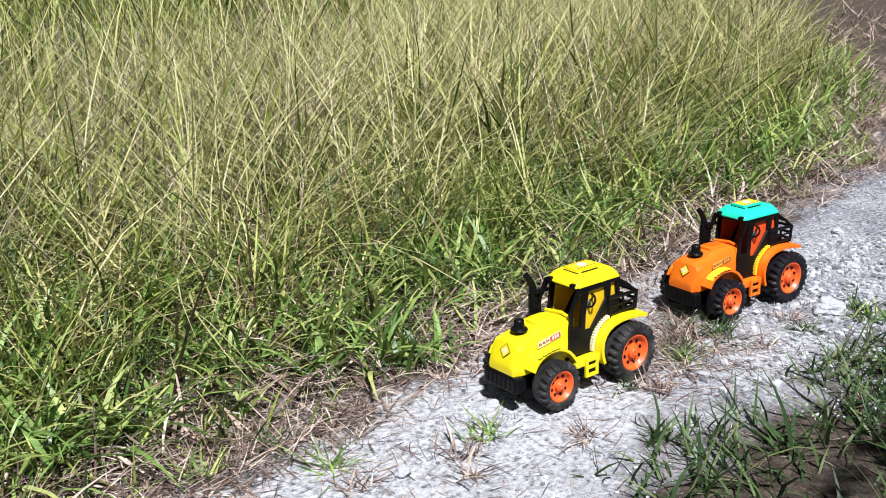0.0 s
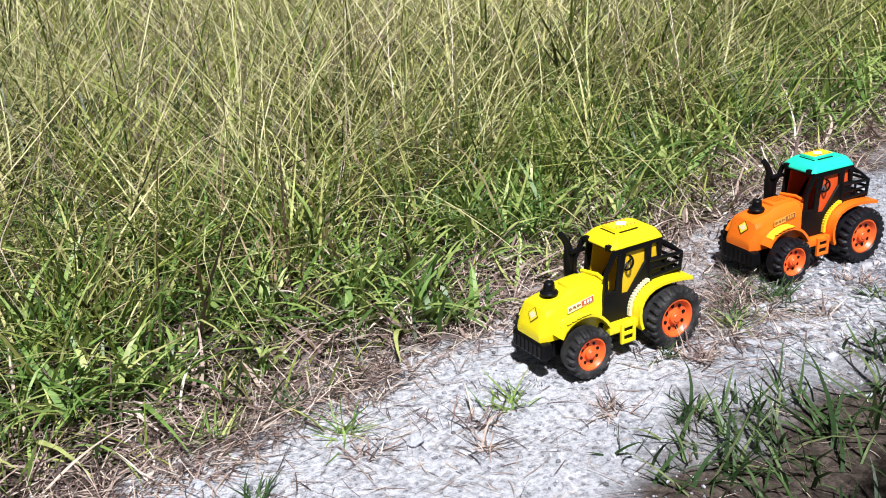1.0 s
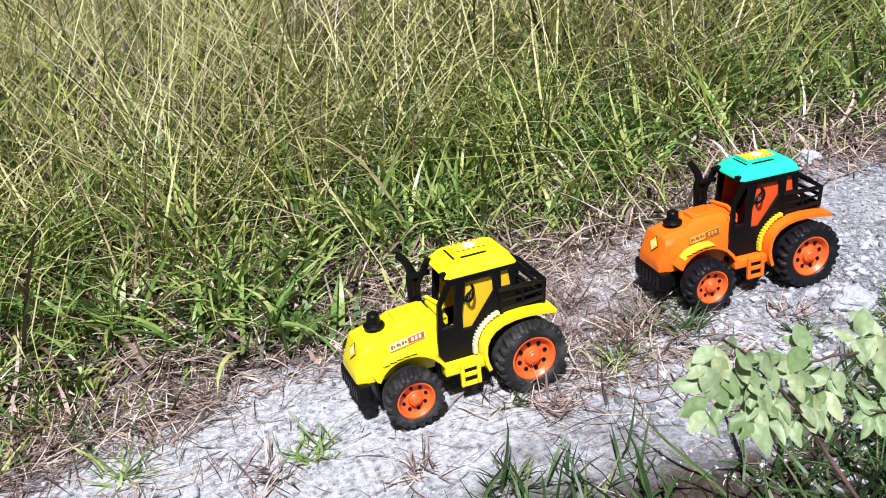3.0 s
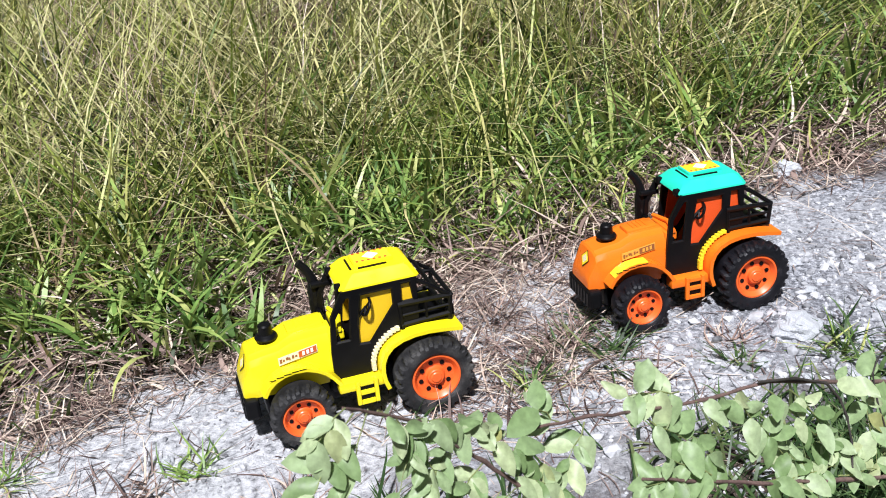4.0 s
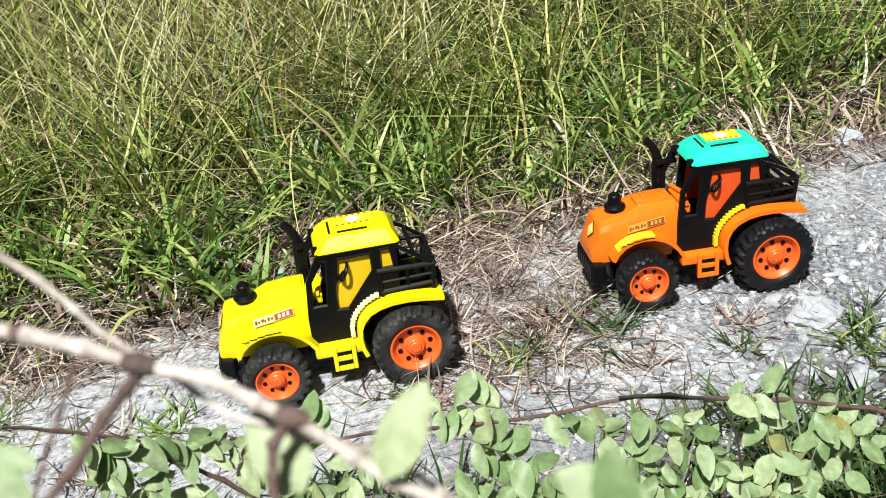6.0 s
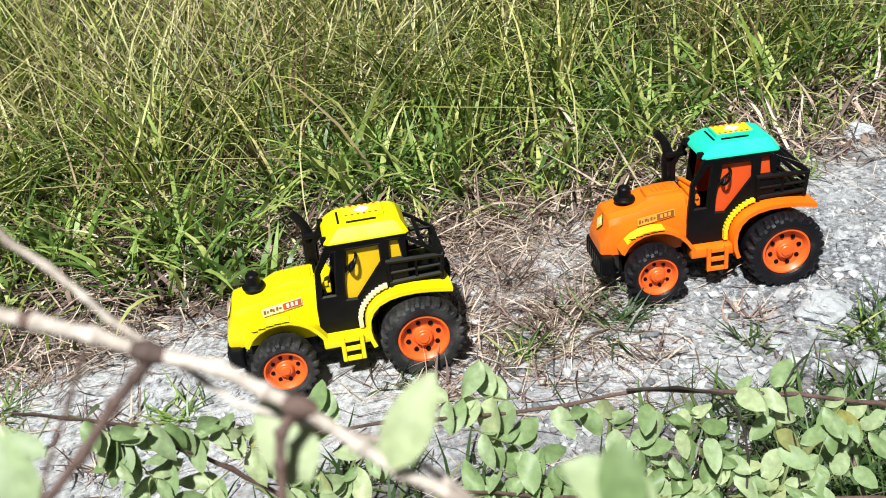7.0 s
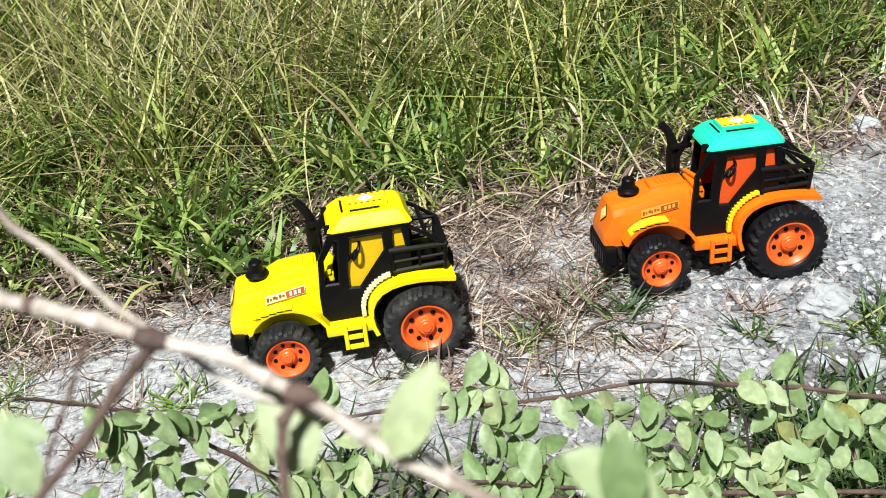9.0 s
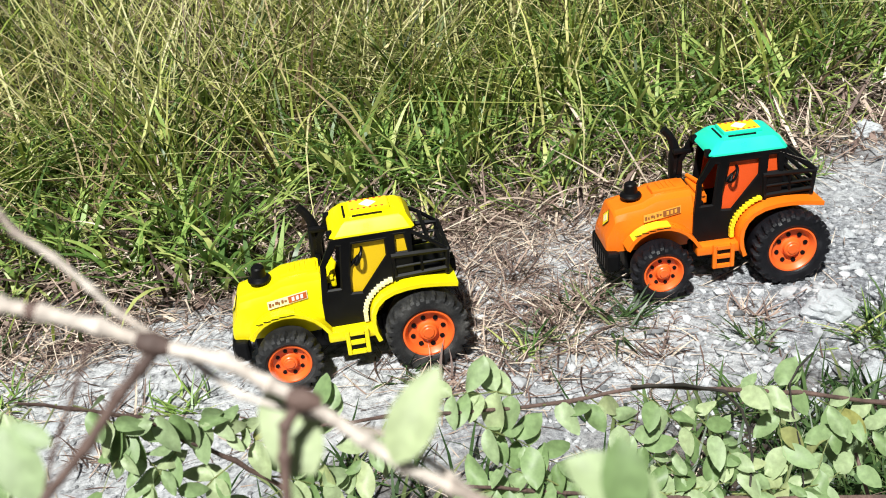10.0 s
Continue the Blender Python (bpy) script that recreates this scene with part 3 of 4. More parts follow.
# ---- grass ----
def blades(name, label, mat, roots, length, width, tilt, curl, kind="stuff", category="grass", seed=1, heading=None, parent=None, segments=4):
    """Many tapered, bent blades as one mesh: roots is an n x 3 array; the rest are (low, high) ranges; heading an optional azimuth and spread."""
    rng = np.random.default_rng(seed)
    n = len(roots)
    length, width = rng.uniform(*length, n), rng.uniform(*width, n)
    tilt, curl = rng.uniform(*tilt, n), rng.uniform(*curl, n)
    az = rng.uniform(0, 2 * np.pi, n) if heading is None else rng.normal(heading[0], heading[1], n)
    turn = rng.normal(0, 0.5, n)
    pts = [roots]
    for s in range(segments):
        a = tilt + curl * (s / segments) ** 1.3
        az2 = az + turn * s / segments
        step = np.stack([np.sin(a) * np.cos(az2), np.sin(a) * np.sin(az2), np.cos(a)], 1) * (length / segments)[:, None]
        pts.append(pts[-1] + step)
    face = az + rng.normal(0, 0.7, n)
    side = np.stack([-np.sin(face), np.cos(face), 0 * face], 1)
    rows = []
    for s in range(segments):
        w = width * (0.75 + 0.5 * s / segments if s < segments / 2 else 1.25 * (1 - s / segments) + 0.15) * 0.5
        rows += [pts[s] - side * w[:, None], pts[s] + side * w[:, None]]
    rows.append(pts[-1])
    k = 2 * segments + 1
    verts = np.stack(rows, 1).reshape(-1, 3)
    base = np.arange(n)[:, None] * k
    quads = np.concatenate([base + np.array([2 * s, 2 * s + 1, 2 * s + 3, 2 * s + 2]) for s in range(segments - 1)], 0)
    tris = base + np.array([k - 3, k - 2, k - 1])
    me = bpy.data.meshes.new(name)
    me.vertices.add(len(verts))
    me.vertices.foreach_set("co", verts.ravel().astype(np.float32))
    loops = np.concatenate([quads.ravel(), tris.ravel()])
    me.loops.add(len(loops))
    me.loops.foreach_set("vertex_index", loops.astype(np.int32))
    starts = np.concatenate([np.arange(len(quads)) * 4, len(quads) * 4 + np.arange(len(tris)) * 3])
    me.polygons.add(len(starts))
    me.polygons.foreach_set("loop_start", starts.astype(np.int32))
    me.polygons.foreach_set("use_smooth", [True] * len(starts))
    me.update(calc_edges=True)
    me.materials.append(mat)
    ob = new(name, me)
    if parent:
        ob.parent = parent
        return ob
    return tagged(ob, label, category, kind=kind)


EDGE_X = np.arange(-4, 16, 0.02)
EDGE_Y = np.array([track_edge(x) for x in EDGE_X])


def lay(x, y):
    """Puts roots on the ground."""
    return np.array([(a, b, low_ground(a, b) - 0.004) for a, b in zip(x, y)])


def clumped(rng, n, x0, x1, d0, d1, clumps, spread, power=1.0):
    """Places in clumps, x0 to x1 along the track, d0 to d1 behind its far edge."""
    cx = rng.uniform(x0, x1, clumps)
    cd = d0 + (d1 - d0) * rng.uniform(0, 1, clumps) ** power
    pick = rng.integers(0, clumps, n)
    x = cx[pick] + rng.normal(0, spread, n)
    d = cd[pick] + rng.normal(0, spread, n)
    return x, np.interp(x, EDGE_X, EDGE_Y) + np.maximum(d, d0 - 0.03)


def thinned(x, y, chance, seed):
    """Leaves out part of the places where the grass grows thin."""
    r = np.random.default_rng(seed)
    grown = np.array([noise.noise((a * 2.6, c * 2.6, 12)) + 0.5 * noise.noise((a * 8, c * 8, 13)) for a, c in zip(x, y)])
    keep = (grown > -0.08) | (r.uniform(0, 1, len(x)) < chance)
    return x[keep], y[keep]


rng = np.random.default_rng(11)
x, y = thinned(*clumped(rng, 8500, -1.6, 3.2, 0.1, 0.8, 380, 0.032), 0.3, 1)
blades("bank_grass", "knee-high green and yellowing grass at the foot of the bank", GREEN, lay(x, y), (0.1, 0.32), (0.003, 0.007), (0.1, 1.0), (0.2, 1.9), seed=21)
x, y = thinned(*clumped(rng, 13500, -1.6, 3.4, 0.45, 2.2, 500, 0.045), 0.25, 2)
blades("tall_grass", "tall green and yellowing wild grass beside the track", GREEN, lay(x, y), (0.18, 0.5), (0.004, 0.0105), (0.1, 1.15), (0.2, 1.9), seed=1)
x, y = clumped(rng, 4200, -1.6, 3.2, 0.3, 2.4, 260, 0.09)
blades("lodged_grass", "green grass lying tangled over the bank", GREEN, lay(x, y) + [0, 0, 0.07], (0.2, 0.5), (0.003, 0.0065), (0.6, 1.5), (-0.2, 0.9), seed=26)
x, y = thinned(*clumped(rng, 6000, -1.6, 3.2, 0.3, 2.4, 200, 0.09), 0.3, 4)
blades("fallen_grass", "flattened tangled yellow-green grass", PALE, lay(x, y) + [0, 0, 0.08], (0.25, 0.6), (0.0024, 0.005), (0.6, 1.5), (-0.2, 0.9), seed=22)
x, y = thinned(*clumped(rng, 6500, -1.6, 3.2, 0.3, 2.3, 700, 0.07), 0.25, 5)
blades("crossed_stalks", "straight thin yellow stalks lodged across one another", PALE, lay(x, y) + np.stack([0 * x, 0 * x, rng.uniform(0.03, 0.24, len(x))], 1), (0.2, 0.55), (0.0018, 0.0036), (0.5, 1.55), (-0.1, 0.35), seed=35)
x, y = clumped(rng, 4200, -1.6, 3.2, 0.25, 2.2, 400, 0.06)
blades("grass_stalks", "thin yellowed grass stalks leaning over", STRAW, lay(x, y), (0.3, 0.65), (0.0013, 0.0028), (0.2, 1.1), (0.2, 1.2), seed=2)
x, y = thinned(*clumped(rng, 2900, -1.6, 3.2, 0.3, 2.0, 300, 0.06), 0.25, 6)
blades("arching_stalks", "long pale stalks arching over the grass", PALE, lay(x, y), (0.4, 0.8), (0.002, 0.0036), (0.1, 0.7), (0.8, 2.2), seed=23, segments=7)
x, y = clumped(rng, 6200, -1.6, 3.0, 0.03, 0.65, 300, 0.028)
blades("verge_grass", "short broad green grass along the track edge", FRESH, lay(x, y), (0.06, 0.23), (0.005, 0.012), (0.2, 1.2), (0.4, 1.9), seed=3, segments=5)
x, y = clumped(rng, 4500, -1.6, 3.0, -0.12, 0.6, 500, 0.05, 1.3)
blades("leaf_litter", "curled brown dead leaves on the soil", STRAW, lay(x, y) + [0, 0, 0.006], (0.012, 0.035), (0.005, 0.012), (1.0, 1.6), (-0.6, 0.8), seed=29, segments=3)
x, y = clumped(rng, 4200, -1.6, 3.2, 0.1, 2.0, 420, 0.05)
blades("withered_grass", "withered brown blades standing among the green", WITHERED, lay(x, y), (0.1, 0.34), (0.003, 0.0075), (0.2, 1.3), (0.1, 1.5), seed=38)
x, y = clumped(rng, 6500, -1.6, 3.0, -0.08, 0.9, 900, 0.05, 1.3)
blades("dry_blades", "broad curled dry grass blades over the soil", STRAW, lay(x, y) + [0, 0, 0.01], (0.04, 0.14), (0.003, 0.008), (0.7, 1.6), (-0.3, 1.2), seed=36, segments=5)
x, y = clumped(rng, 3200, -1.6, 3.0, -0.06, 0.45, 500, 0.05, 1.2)
blades("green_creepers", "short broad green blades creeping over the litter", FRESH, lay(x, y) + [0, 0, 0.006], (0.03, 0.09), (0.004, 0.008), (0.8, 1.5), (-0.3, 0.9), seed=37, segments=4)
x, y = clumped(rng, 42000, -1.6, 3.0, -0.16, 0.8, 2100, 0.045, 1.5)
blades("straw_litter", "dry brown straw and dead grass on the soil", STRAW, lay(x, y) + [0, 0, 0.008], (0.015, 0.09), (0.0012, 0.0032), (1.0, 1.75), (-0.3, 0.6), seed=4)
x, y = thinned(*clumped(rng, 10000, -1.6, 3.0, -0.09, 0.5, 600, 0.03), 0.35, 3)
blades("verge_sprouts", "small green sprouts among the straw", GREEN, lay(x, y), (0.02, 0.1), (0.003, 0.0065), (0.2, 1.3), (0.2, 1.4), seed=27)
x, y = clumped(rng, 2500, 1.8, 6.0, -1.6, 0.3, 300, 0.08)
blades("far_litter", "litter on the far end of the track, where shade is painted into the soil", STRAW, lay(x, y) + [0, 0, 0.008], (0.06, 0.25), (0.003, 0.008), (0.8, 1.7), (-0.3, 0.6), seed=24)
x, y = clumped(rng, 9000, -3.0, 9.0, 1.6, 5.5, 500, 0.12)
blades("far_grass", "tall yellow-green grass further back", GREEN, lay(x, y), (0.3, 0.65), (0.005, 0.011), (0.05, 0.5), (0.2, 1.2), seed=5)
x, y = clumped(rng, 9000, -4.0, 15.0, 5.0, 14.0, 500, 0.25)
blades("distant_grass", "distant rank grass", GREEN, lay(x, y), (0.5, 1.0), (0.012, 0.028), (0.05, 0.5), (0.2, 1.2), seed=6)
x = np.concatenate([rng.uniform(-0.9, 1.6, 1800), rng.normal(0.33, 0.09, 2200), rng.normal(-0.35, 0.15, 700)])
y = np.interp(x, EDGE_X, EDGE_Y) - np.concatenate([rng.uniform(0.0, 0.75, 1800), np.abs(rng.normal(0.0, 0.22, 2200)), np.abs(rng.normal(0.0, 0.2, 700))])
blades("track_straw", "loose straw bits strewn on the track", STRAW, lay(x, y) + [0, 0, 0.005], (0.012, 0.08), (0.0008, 0.002), (1.3, 1.65), (-0.1, 0.2), seed=7)
x, y = rng.uniform(-0.9, 1.6, 900), rng.uniform(-0.35, 0.5, 900)
blades("dark_twigs", "broken dark twigs and stems on the track", DARK_BARK, lay(x, y) + [0, 0, 0.005], (0.015, 0.07), (0.001, 0.0022), (1.4, 1.6), (-0.1, 0.15), seed=31)
x, y = rng.normal(0.27, 0.09, 800), rng.normal(0.03, 0.07, 800)
blades("loose_hay", "loose dry hay scattered between the tractors", STRAW, lay(x, y) + [0, 0, 0.006], (0.02, 0.11), (0.001, 0.0028), (1.25, 1.65), (-0.2, 0.3), seed=39)
# mats of flattened hay in the bank
for i, (mx, md) in enumerate(((-0.35, 1.1), (0.3, 0.95), (0.95, 1.25), (1.7, 0.9), (-0.9, 0.8), (0.6, 1.7), (0.1, 0.5))):
    px, py = mx + rng.normal(0, 0.07, 260), np.interp(mx, EDGE_X, EDGE_Y) + md + rng.normal(0, 0.07, 260)
    mat_of_hay = blades("hay_mat", "flattened mat of bleached hay in the grass", STRAW if i % 2 else PALE, lay(px, py) + [0, 0, 0.2 if md > 0.6 else 0.05], (0.12, 0.35), (0.0015, 0.0032), (1.0, 1.9), (-0.3, 0.7), kind="", category="hay", seed=60 + i)
    mat_of_hay["group"] = "hay mats"
# near side of the track
cx, cy = rng.uniform(0.3, 4.0, 230), rng.uniform(-0.95, -0.06, 230)
keep = (cy < -0.12 - 0.5 * np.maximum(0, 0.78 - cx)) & ((cx > 0.62) | (rng.uniform(0, 1, 230) < 0.4))
cx, cy = cx[keep], cy[keep]
pick = rng.integers(0, len(cx), 5200)
x, y = cx[pick] + rng.normal(0, 0.035, 5200), cy[pick] + rng.normal(0, 0.035, 5200)
blades("near_grass", "green grass on the near verge of the track", DEEP_SHADED, lay(x, y), (0.05, 0.16), (0.003, 0.008), (0.3, 1.1), (0.3, 1.5), seed=8)
blades("near_straw", "dry stalks among the near verge grass", STRAW, lay(x[:1400], y[:1400]) + [0, 0, 0.008], (0.1, 0.38), (0.001, 0.0026), (0.5, 1.4), (0.3, 1.5), seed=9, segments=6)


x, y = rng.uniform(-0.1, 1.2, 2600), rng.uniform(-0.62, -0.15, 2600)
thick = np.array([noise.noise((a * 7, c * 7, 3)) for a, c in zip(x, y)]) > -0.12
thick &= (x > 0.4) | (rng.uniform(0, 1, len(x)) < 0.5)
blades("undergrowth", "low dark green grass under the fallen branches", DEEP_SHADED, lay(x[thick], y[thick]), (0.03, 0.1), (0.003, 0.006), (0.2, 1.2), (0.2, 1.4), seed=28)

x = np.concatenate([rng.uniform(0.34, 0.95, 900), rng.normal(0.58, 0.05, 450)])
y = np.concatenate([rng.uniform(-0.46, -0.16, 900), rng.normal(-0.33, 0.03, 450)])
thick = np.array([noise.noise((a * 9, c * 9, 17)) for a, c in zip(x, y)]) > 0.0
blades("verge_tussocks", "dark green tussocks between the fallen branches", DEEP_SHADED, lay(x[thick], y[thick]), (0.04, 0.1), (0.003, 0.007), (0.2, 1.1), (0.3, 1.5), seed=32)

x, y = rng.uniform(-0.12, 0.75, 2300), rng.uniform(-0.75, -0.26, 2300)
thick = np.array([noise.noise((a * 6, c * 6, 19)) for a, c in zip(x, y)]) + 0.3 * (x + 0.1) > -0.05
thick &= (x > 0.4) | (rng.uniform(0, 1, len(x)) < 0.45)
blades("rank_verge", "rank dark green grass on the near verge", DEEP_SHADED, lay(x[thick], y[thick]), (0.06, 0.16), (0.003, 0.007), (0.2, 1.1), (0.3, 1.6), seed=33)


def grass_tuft(x, y, n, size, seed, dry=False):
    r = np.random.default_rng(seed)
    px, py = x + r.normal(0, size * 0.16, n), y + r.normal(0, size * 0.16, n)
    label = "small dry straw tuft on the dusty track" if dry else "small green grass tuft on the dusty track"
    ob = blades("grass_tuft", label, STRAW if dry else (DEEP_SHADED if seed % 3 else FRESH), lay(px, py), (size * 0.4, size), (0.0015, 0.004) if dry else (0.0025, 0.005), (0.6, 1.5), (0.0, 0.7), kind="", category="grass tuft", seed=seed)
    ob["group"] = "tufts on the track"


def bank_tuft(x, y, n, size, seed):
    """A leafy tuft of broad arching blades at the foot of the bank."""
    r = np.random.default_rng(seed)
    px, py = x + r.normal(0, size * 0.14, n), y + r.normal(0, size * 0.14, n)
    ob = blades("bank_tuft", "leafy green grass tuft at the foot of the bank", FRESH, lay(px, py), (size * 0.5, size), (0.006, 0.012), (0.2, 1.0), (0.6, 1.8), kind="", category="grass tuft", seed=seed, segments=6)
    ob["group"] = "leafy tufts along the verge"


for i, (tx, ty, n, size) in enumerate(((-0.03, 0.29, 26, 0.12), (-0.11, 0.32, 40, 0.18), (-0.2, 0.36, 34, 0.17), (-0.3, 0.48, 40, 0.2), (-0.41, 0.66, 40, 0.22), (0.39, 0.58, 34, 0.16), (0.56, 0.62, 30, 0.16), (0.12, 0.54, 36, 0.18), (-0.23, 0.68, 34, 0.2), (0.42, 0.42, 26, 0.1), (0.83, 0.66, 30, 0.15), (0.26, 0.52, 30, 0.14), (0.48, 0.47, 24, 0.12), (-0.18, 0.43, 30, 0.16), (0.01, 0.51, 30, 0.15), (-0.52, 0.36, 34, 0.17), (-0.66, 0.4, 40, 0.2), (-0.38, 0.33, 24, 0.11), (0.7, 0.58, 26, 0.12), (1.0, 0.68, 30, 0.16))):
    bank_tuft(tx, ty, n, size, 80 + i)


for i, (tx, ty, n, size, dry) in enumerate(((0.40, 0.02, 60, 0.09, 0), (0.36, 0.06, 40, 0.07, 0), (0.27, -0.01, 40, 0.06, 0), (0.52, -0.07, 40, 0.06, 0), (0.66, -0.09, 50, 0.08, 0), (0.42, -0.06, 30, 0.05, 1), (0.31, 0.03, 60, 0.07, 1), (0.24, 0.2, 60, 0.07, 1), (-0.35, 0.1, 40, 0.08, 0), (-0.22, -0.05, 40, 0.07, 1), (0.72, -0.16, 60, 0.1, 0), (0.78, 0.3, 40, 0.06, 0), (-0.5, 0.02, 40, 0.06, 0), (0.16, -0.05, 40, 0.06, 1), (-0.13, 0.02, 36, 0.075, 0), (-0.19, 0.01, 50, 0.07, 1), (-0.38, 0.2, 34, 0.08, 0), (-0.5, 0.2, 40, 0.09, 0), (0.06, -0.15, 40, 0.06, 0), (-0.03, -0.08, 50, 0.06, 1), (-0.35, 0.03, 40, 0.06, 1), (0.38, 0.09, 50, 0.08, 1), (0.29, 0.01, 40, 0.06, 0), (0.34, 0.06, 60, 0.08, 1), (0.43, 0.08, 40, 0.08, 0), (0.54, -0.03, 50, 0.06, 1), (0.64, -0.11, 50, 0.07, 0), (0.13, -0.01, 30, 0.045, 0), (0.22, 0.12, 60, 0.07, 1), (0.3, 0.18, 60, 0.08, 1))):
    grass_tuft(tx, ty, n, size, 40 + i, dry)


# ---- stones ----
def stone_mesh(seed, flat=0.6):
    r = random.Random(seed)
    bm = bmesh.new()
    bmesh.ops.create_icosphere(bm, subdivisions=4, radius=0.5)
    off = r.uniform(0, 50)
    for v in bm.verts:
        k = 1 + 0.5 * noise.noise((v.co.x * 2.2 + off, v.co.y * 2.2, v.co.z * 2.2)) + 0.16 * noise.noise((v.co.x * 6 + off, v.co.y * 6, v.co.z * 6)) + 0.05 * noise.noise((v.co.x * 17 + off, v.co.y * 17, v.co.z * 17))
        v.co = Vector((v.co.x * k, v.co.y * k * 0.8, v.co.z * k * flat))
    me = bpy.data.meshes.new("stone")
    bm.to_mesh(me)
    bm.free()
    me.materials.append(STONE)
    return me


STONES = [stone_mesh(s) for s in range(6)]
for i, (sx, sy, size) in enumerate(((0.626, -0.046, 0.056), (0.607, -0.175, 0.038), (0.527, -0.2, 0.026), (0.548, -0.085, 0.02), (0.735, 0.11, 0.022), (0.333, -0.052, 0.016), (0.93, 0.40, 0.05), (0.86, 0.05, 0.03), (-0.06, 0.09, 0.022), (-0.16, 0.05, 0.02), (0.62, 0.22, 0.02), (0.7, 0.03, 0.018), (0.57, -0.14, 0.02), (0.49, -0.13, 0.016), (0.45, -0.16, 0.018), (0.68, -0.1, 0.024), (0.75, -0.05, 0.02), (-0.28, 0.02, 0.026), (-0.4, -0.08, 0.03), (-0.55, 0.1, 0.02), (1.05, 0.2, 0.03), (1.3, 0.12, 0.04))):
    ob = new("stone", STONES[i % 6])
    ob.matrix_world = pose(sx, sy, low_ground(sx, sy) + size * 0.12, 0, 0, i * 67) @ Matrix.Diagonal((size, size, size, 1))
    tagged(ob, "pale limestone stone lying on the dusty track" if size > 0.03 else "small pale stone on the dusty track", "stone", "stones on the track")


def gravel(n, seed, sizes, x0=-1.0, x1=2.2, y0=-0.42, y1=0.6, more=0.0):
    r = np.random.default_rng(seed)
    bm = bmesh.new()
    bmesh.ops.create_icosphere(bm, subdivisions=1, radius=0.5)
    unit = np.array([v.co[:] for v in bm.verts])
    faces = np.array([[v.index for v in f.verts] for f in bm.faces])
    bm.free()
    x = r.uniform(x0, x1, n * 3)
    y = r.uniform(y0, y1, n * 3)
    dens = np.array([noise.noise((a * 4, b * 4, 9)) for a, b in zip(x, y)]) + 0.25 - 1.2 * np.maximum(0, y - 0.05) + np.where(x > 0.3, 0.25, -0.05) + more
    keep = (dens > r.uniform(-0.1, 0.7, n * 3)) & (y < np.interp(x, EDGE_X, EDGE_Y) + 0.03)
    x, y = x[keep][:n], y[keep][:n]
    n = len(x)
    s = sizes[0] + (sizes[1] - sizes[0]) * r.uniform(0, 1, n) ** 3
    z = np.array([low_ground(a, b) for a, b in zip(x, y)]) + s * 0.12
    v = unit[None] * (s[:, None, None] * r.uniform(0.65, 1.25, (n, len(unit), 1))) * r.uniform(0.6, 1.2, (n, 1, 3)) * [1, 1, 0.75]
    v = v + np.stack([x, y, z], 1)[:, None]
    f = (faces[None] + (np.arange(n) * len(unit))[:, None, None]).reshape(-1, 3)
    me = mesh_from("gravel", v.reshape(-1, 3).tolist(), f.tolist(), PEBBLE)
    tagged(new("gravel", me), "loose grey and white gravel on the track", "gravel", kind="stuff")


gravel(10000, 5, (0.002, 0.010))
gravel(900, 16, (0.007, 0.022), 0.2, 1.3, -0.42, 0.12, 0.15)
gravel(3600, 6, (0.004, 0.016), 0.42, 1.3, -0.4, 0.2, 0.2)


# ---- leafy branches over the verge ----
def leaf_mesh(seed, cup):
    """An ovate leaf 1 long, from its stalk at the origin along +x, folded a little along its midrib and bowed."""
    r = random.Random(seed)
    bm = bmesh.new()
    rows, n = [], 7
    droop, wave = r.uniform(0.0, 0.55), r.uniform(-0.09, 0.09)
    for i in range(n + 1):
        s = i / n
        w = 0.27 * math.sin(math.pi * (s ** 0.8) * 0.96 + 0.02) ** 0.75 if 0 < i < n else 0.012
        z = -droop * s * s
        row = []
        for k in (-1, -0.55, 0, 0.55, 1):
            row.append(bm.verts.new((s, k * w, z + cup * abs(k) ** 1.4 * w + wave * k * math.sin(s * 7))))
        rows.append(row)
    for a, b in zip(rows, rows[1:]):
        for i in range(4):
            bm.faces.new((a[i], a[i + 1], b[i + 1], b[i]))
    me = bpy.data.meshes.new("leaf")
    bm.to_mesh(me)
    bm.free()
    me.polygons.foreach_set("use_smooth", [True] * len(me.polygons))
    me.materials.append(LEAF)
    return me


LEAVES = [leaf_mesh(s, c) for s, c in enumerate((0.35, -0.2, 0.6, 0.15, -0.45))]


def along(path, s):
    """The place and heading at share s of a path."""
    path = [Vector(p) for p in path]
    k = min(int(s * (len(path) - 1)), len(path) - 2)
    f = s * (len(path) - 1) - k
    return path[k].lerp(path[k + 1], f), (path[k + 1] - path[k]).normalized()


def hanging_leaf(parent, at, ahead, size, r):
    """A leaflet on its stalk, its face turned up and outwards."""
    up = Vector((-0.2 + r.gauss(0, 0.28), -0.5 + r.gauss(0, 0.28), 0.8)).normalized()
    ahead = (ahead - up * ahead.dot(up) * 0.7).normalized()
    side = up.cross(ahead).normalized()
    leaf = new("leaf", r.choice(LEAVES))
    leaf.parent = parent
    leaf.matrix_basis = Matrix.Translation(at) @ Matrix((ahead, side, ahead.cross(side))).transposed().to_4x4() @ Matrix.Diagonal((size, size * r.uniform(0.8, 1.15), size, 1))


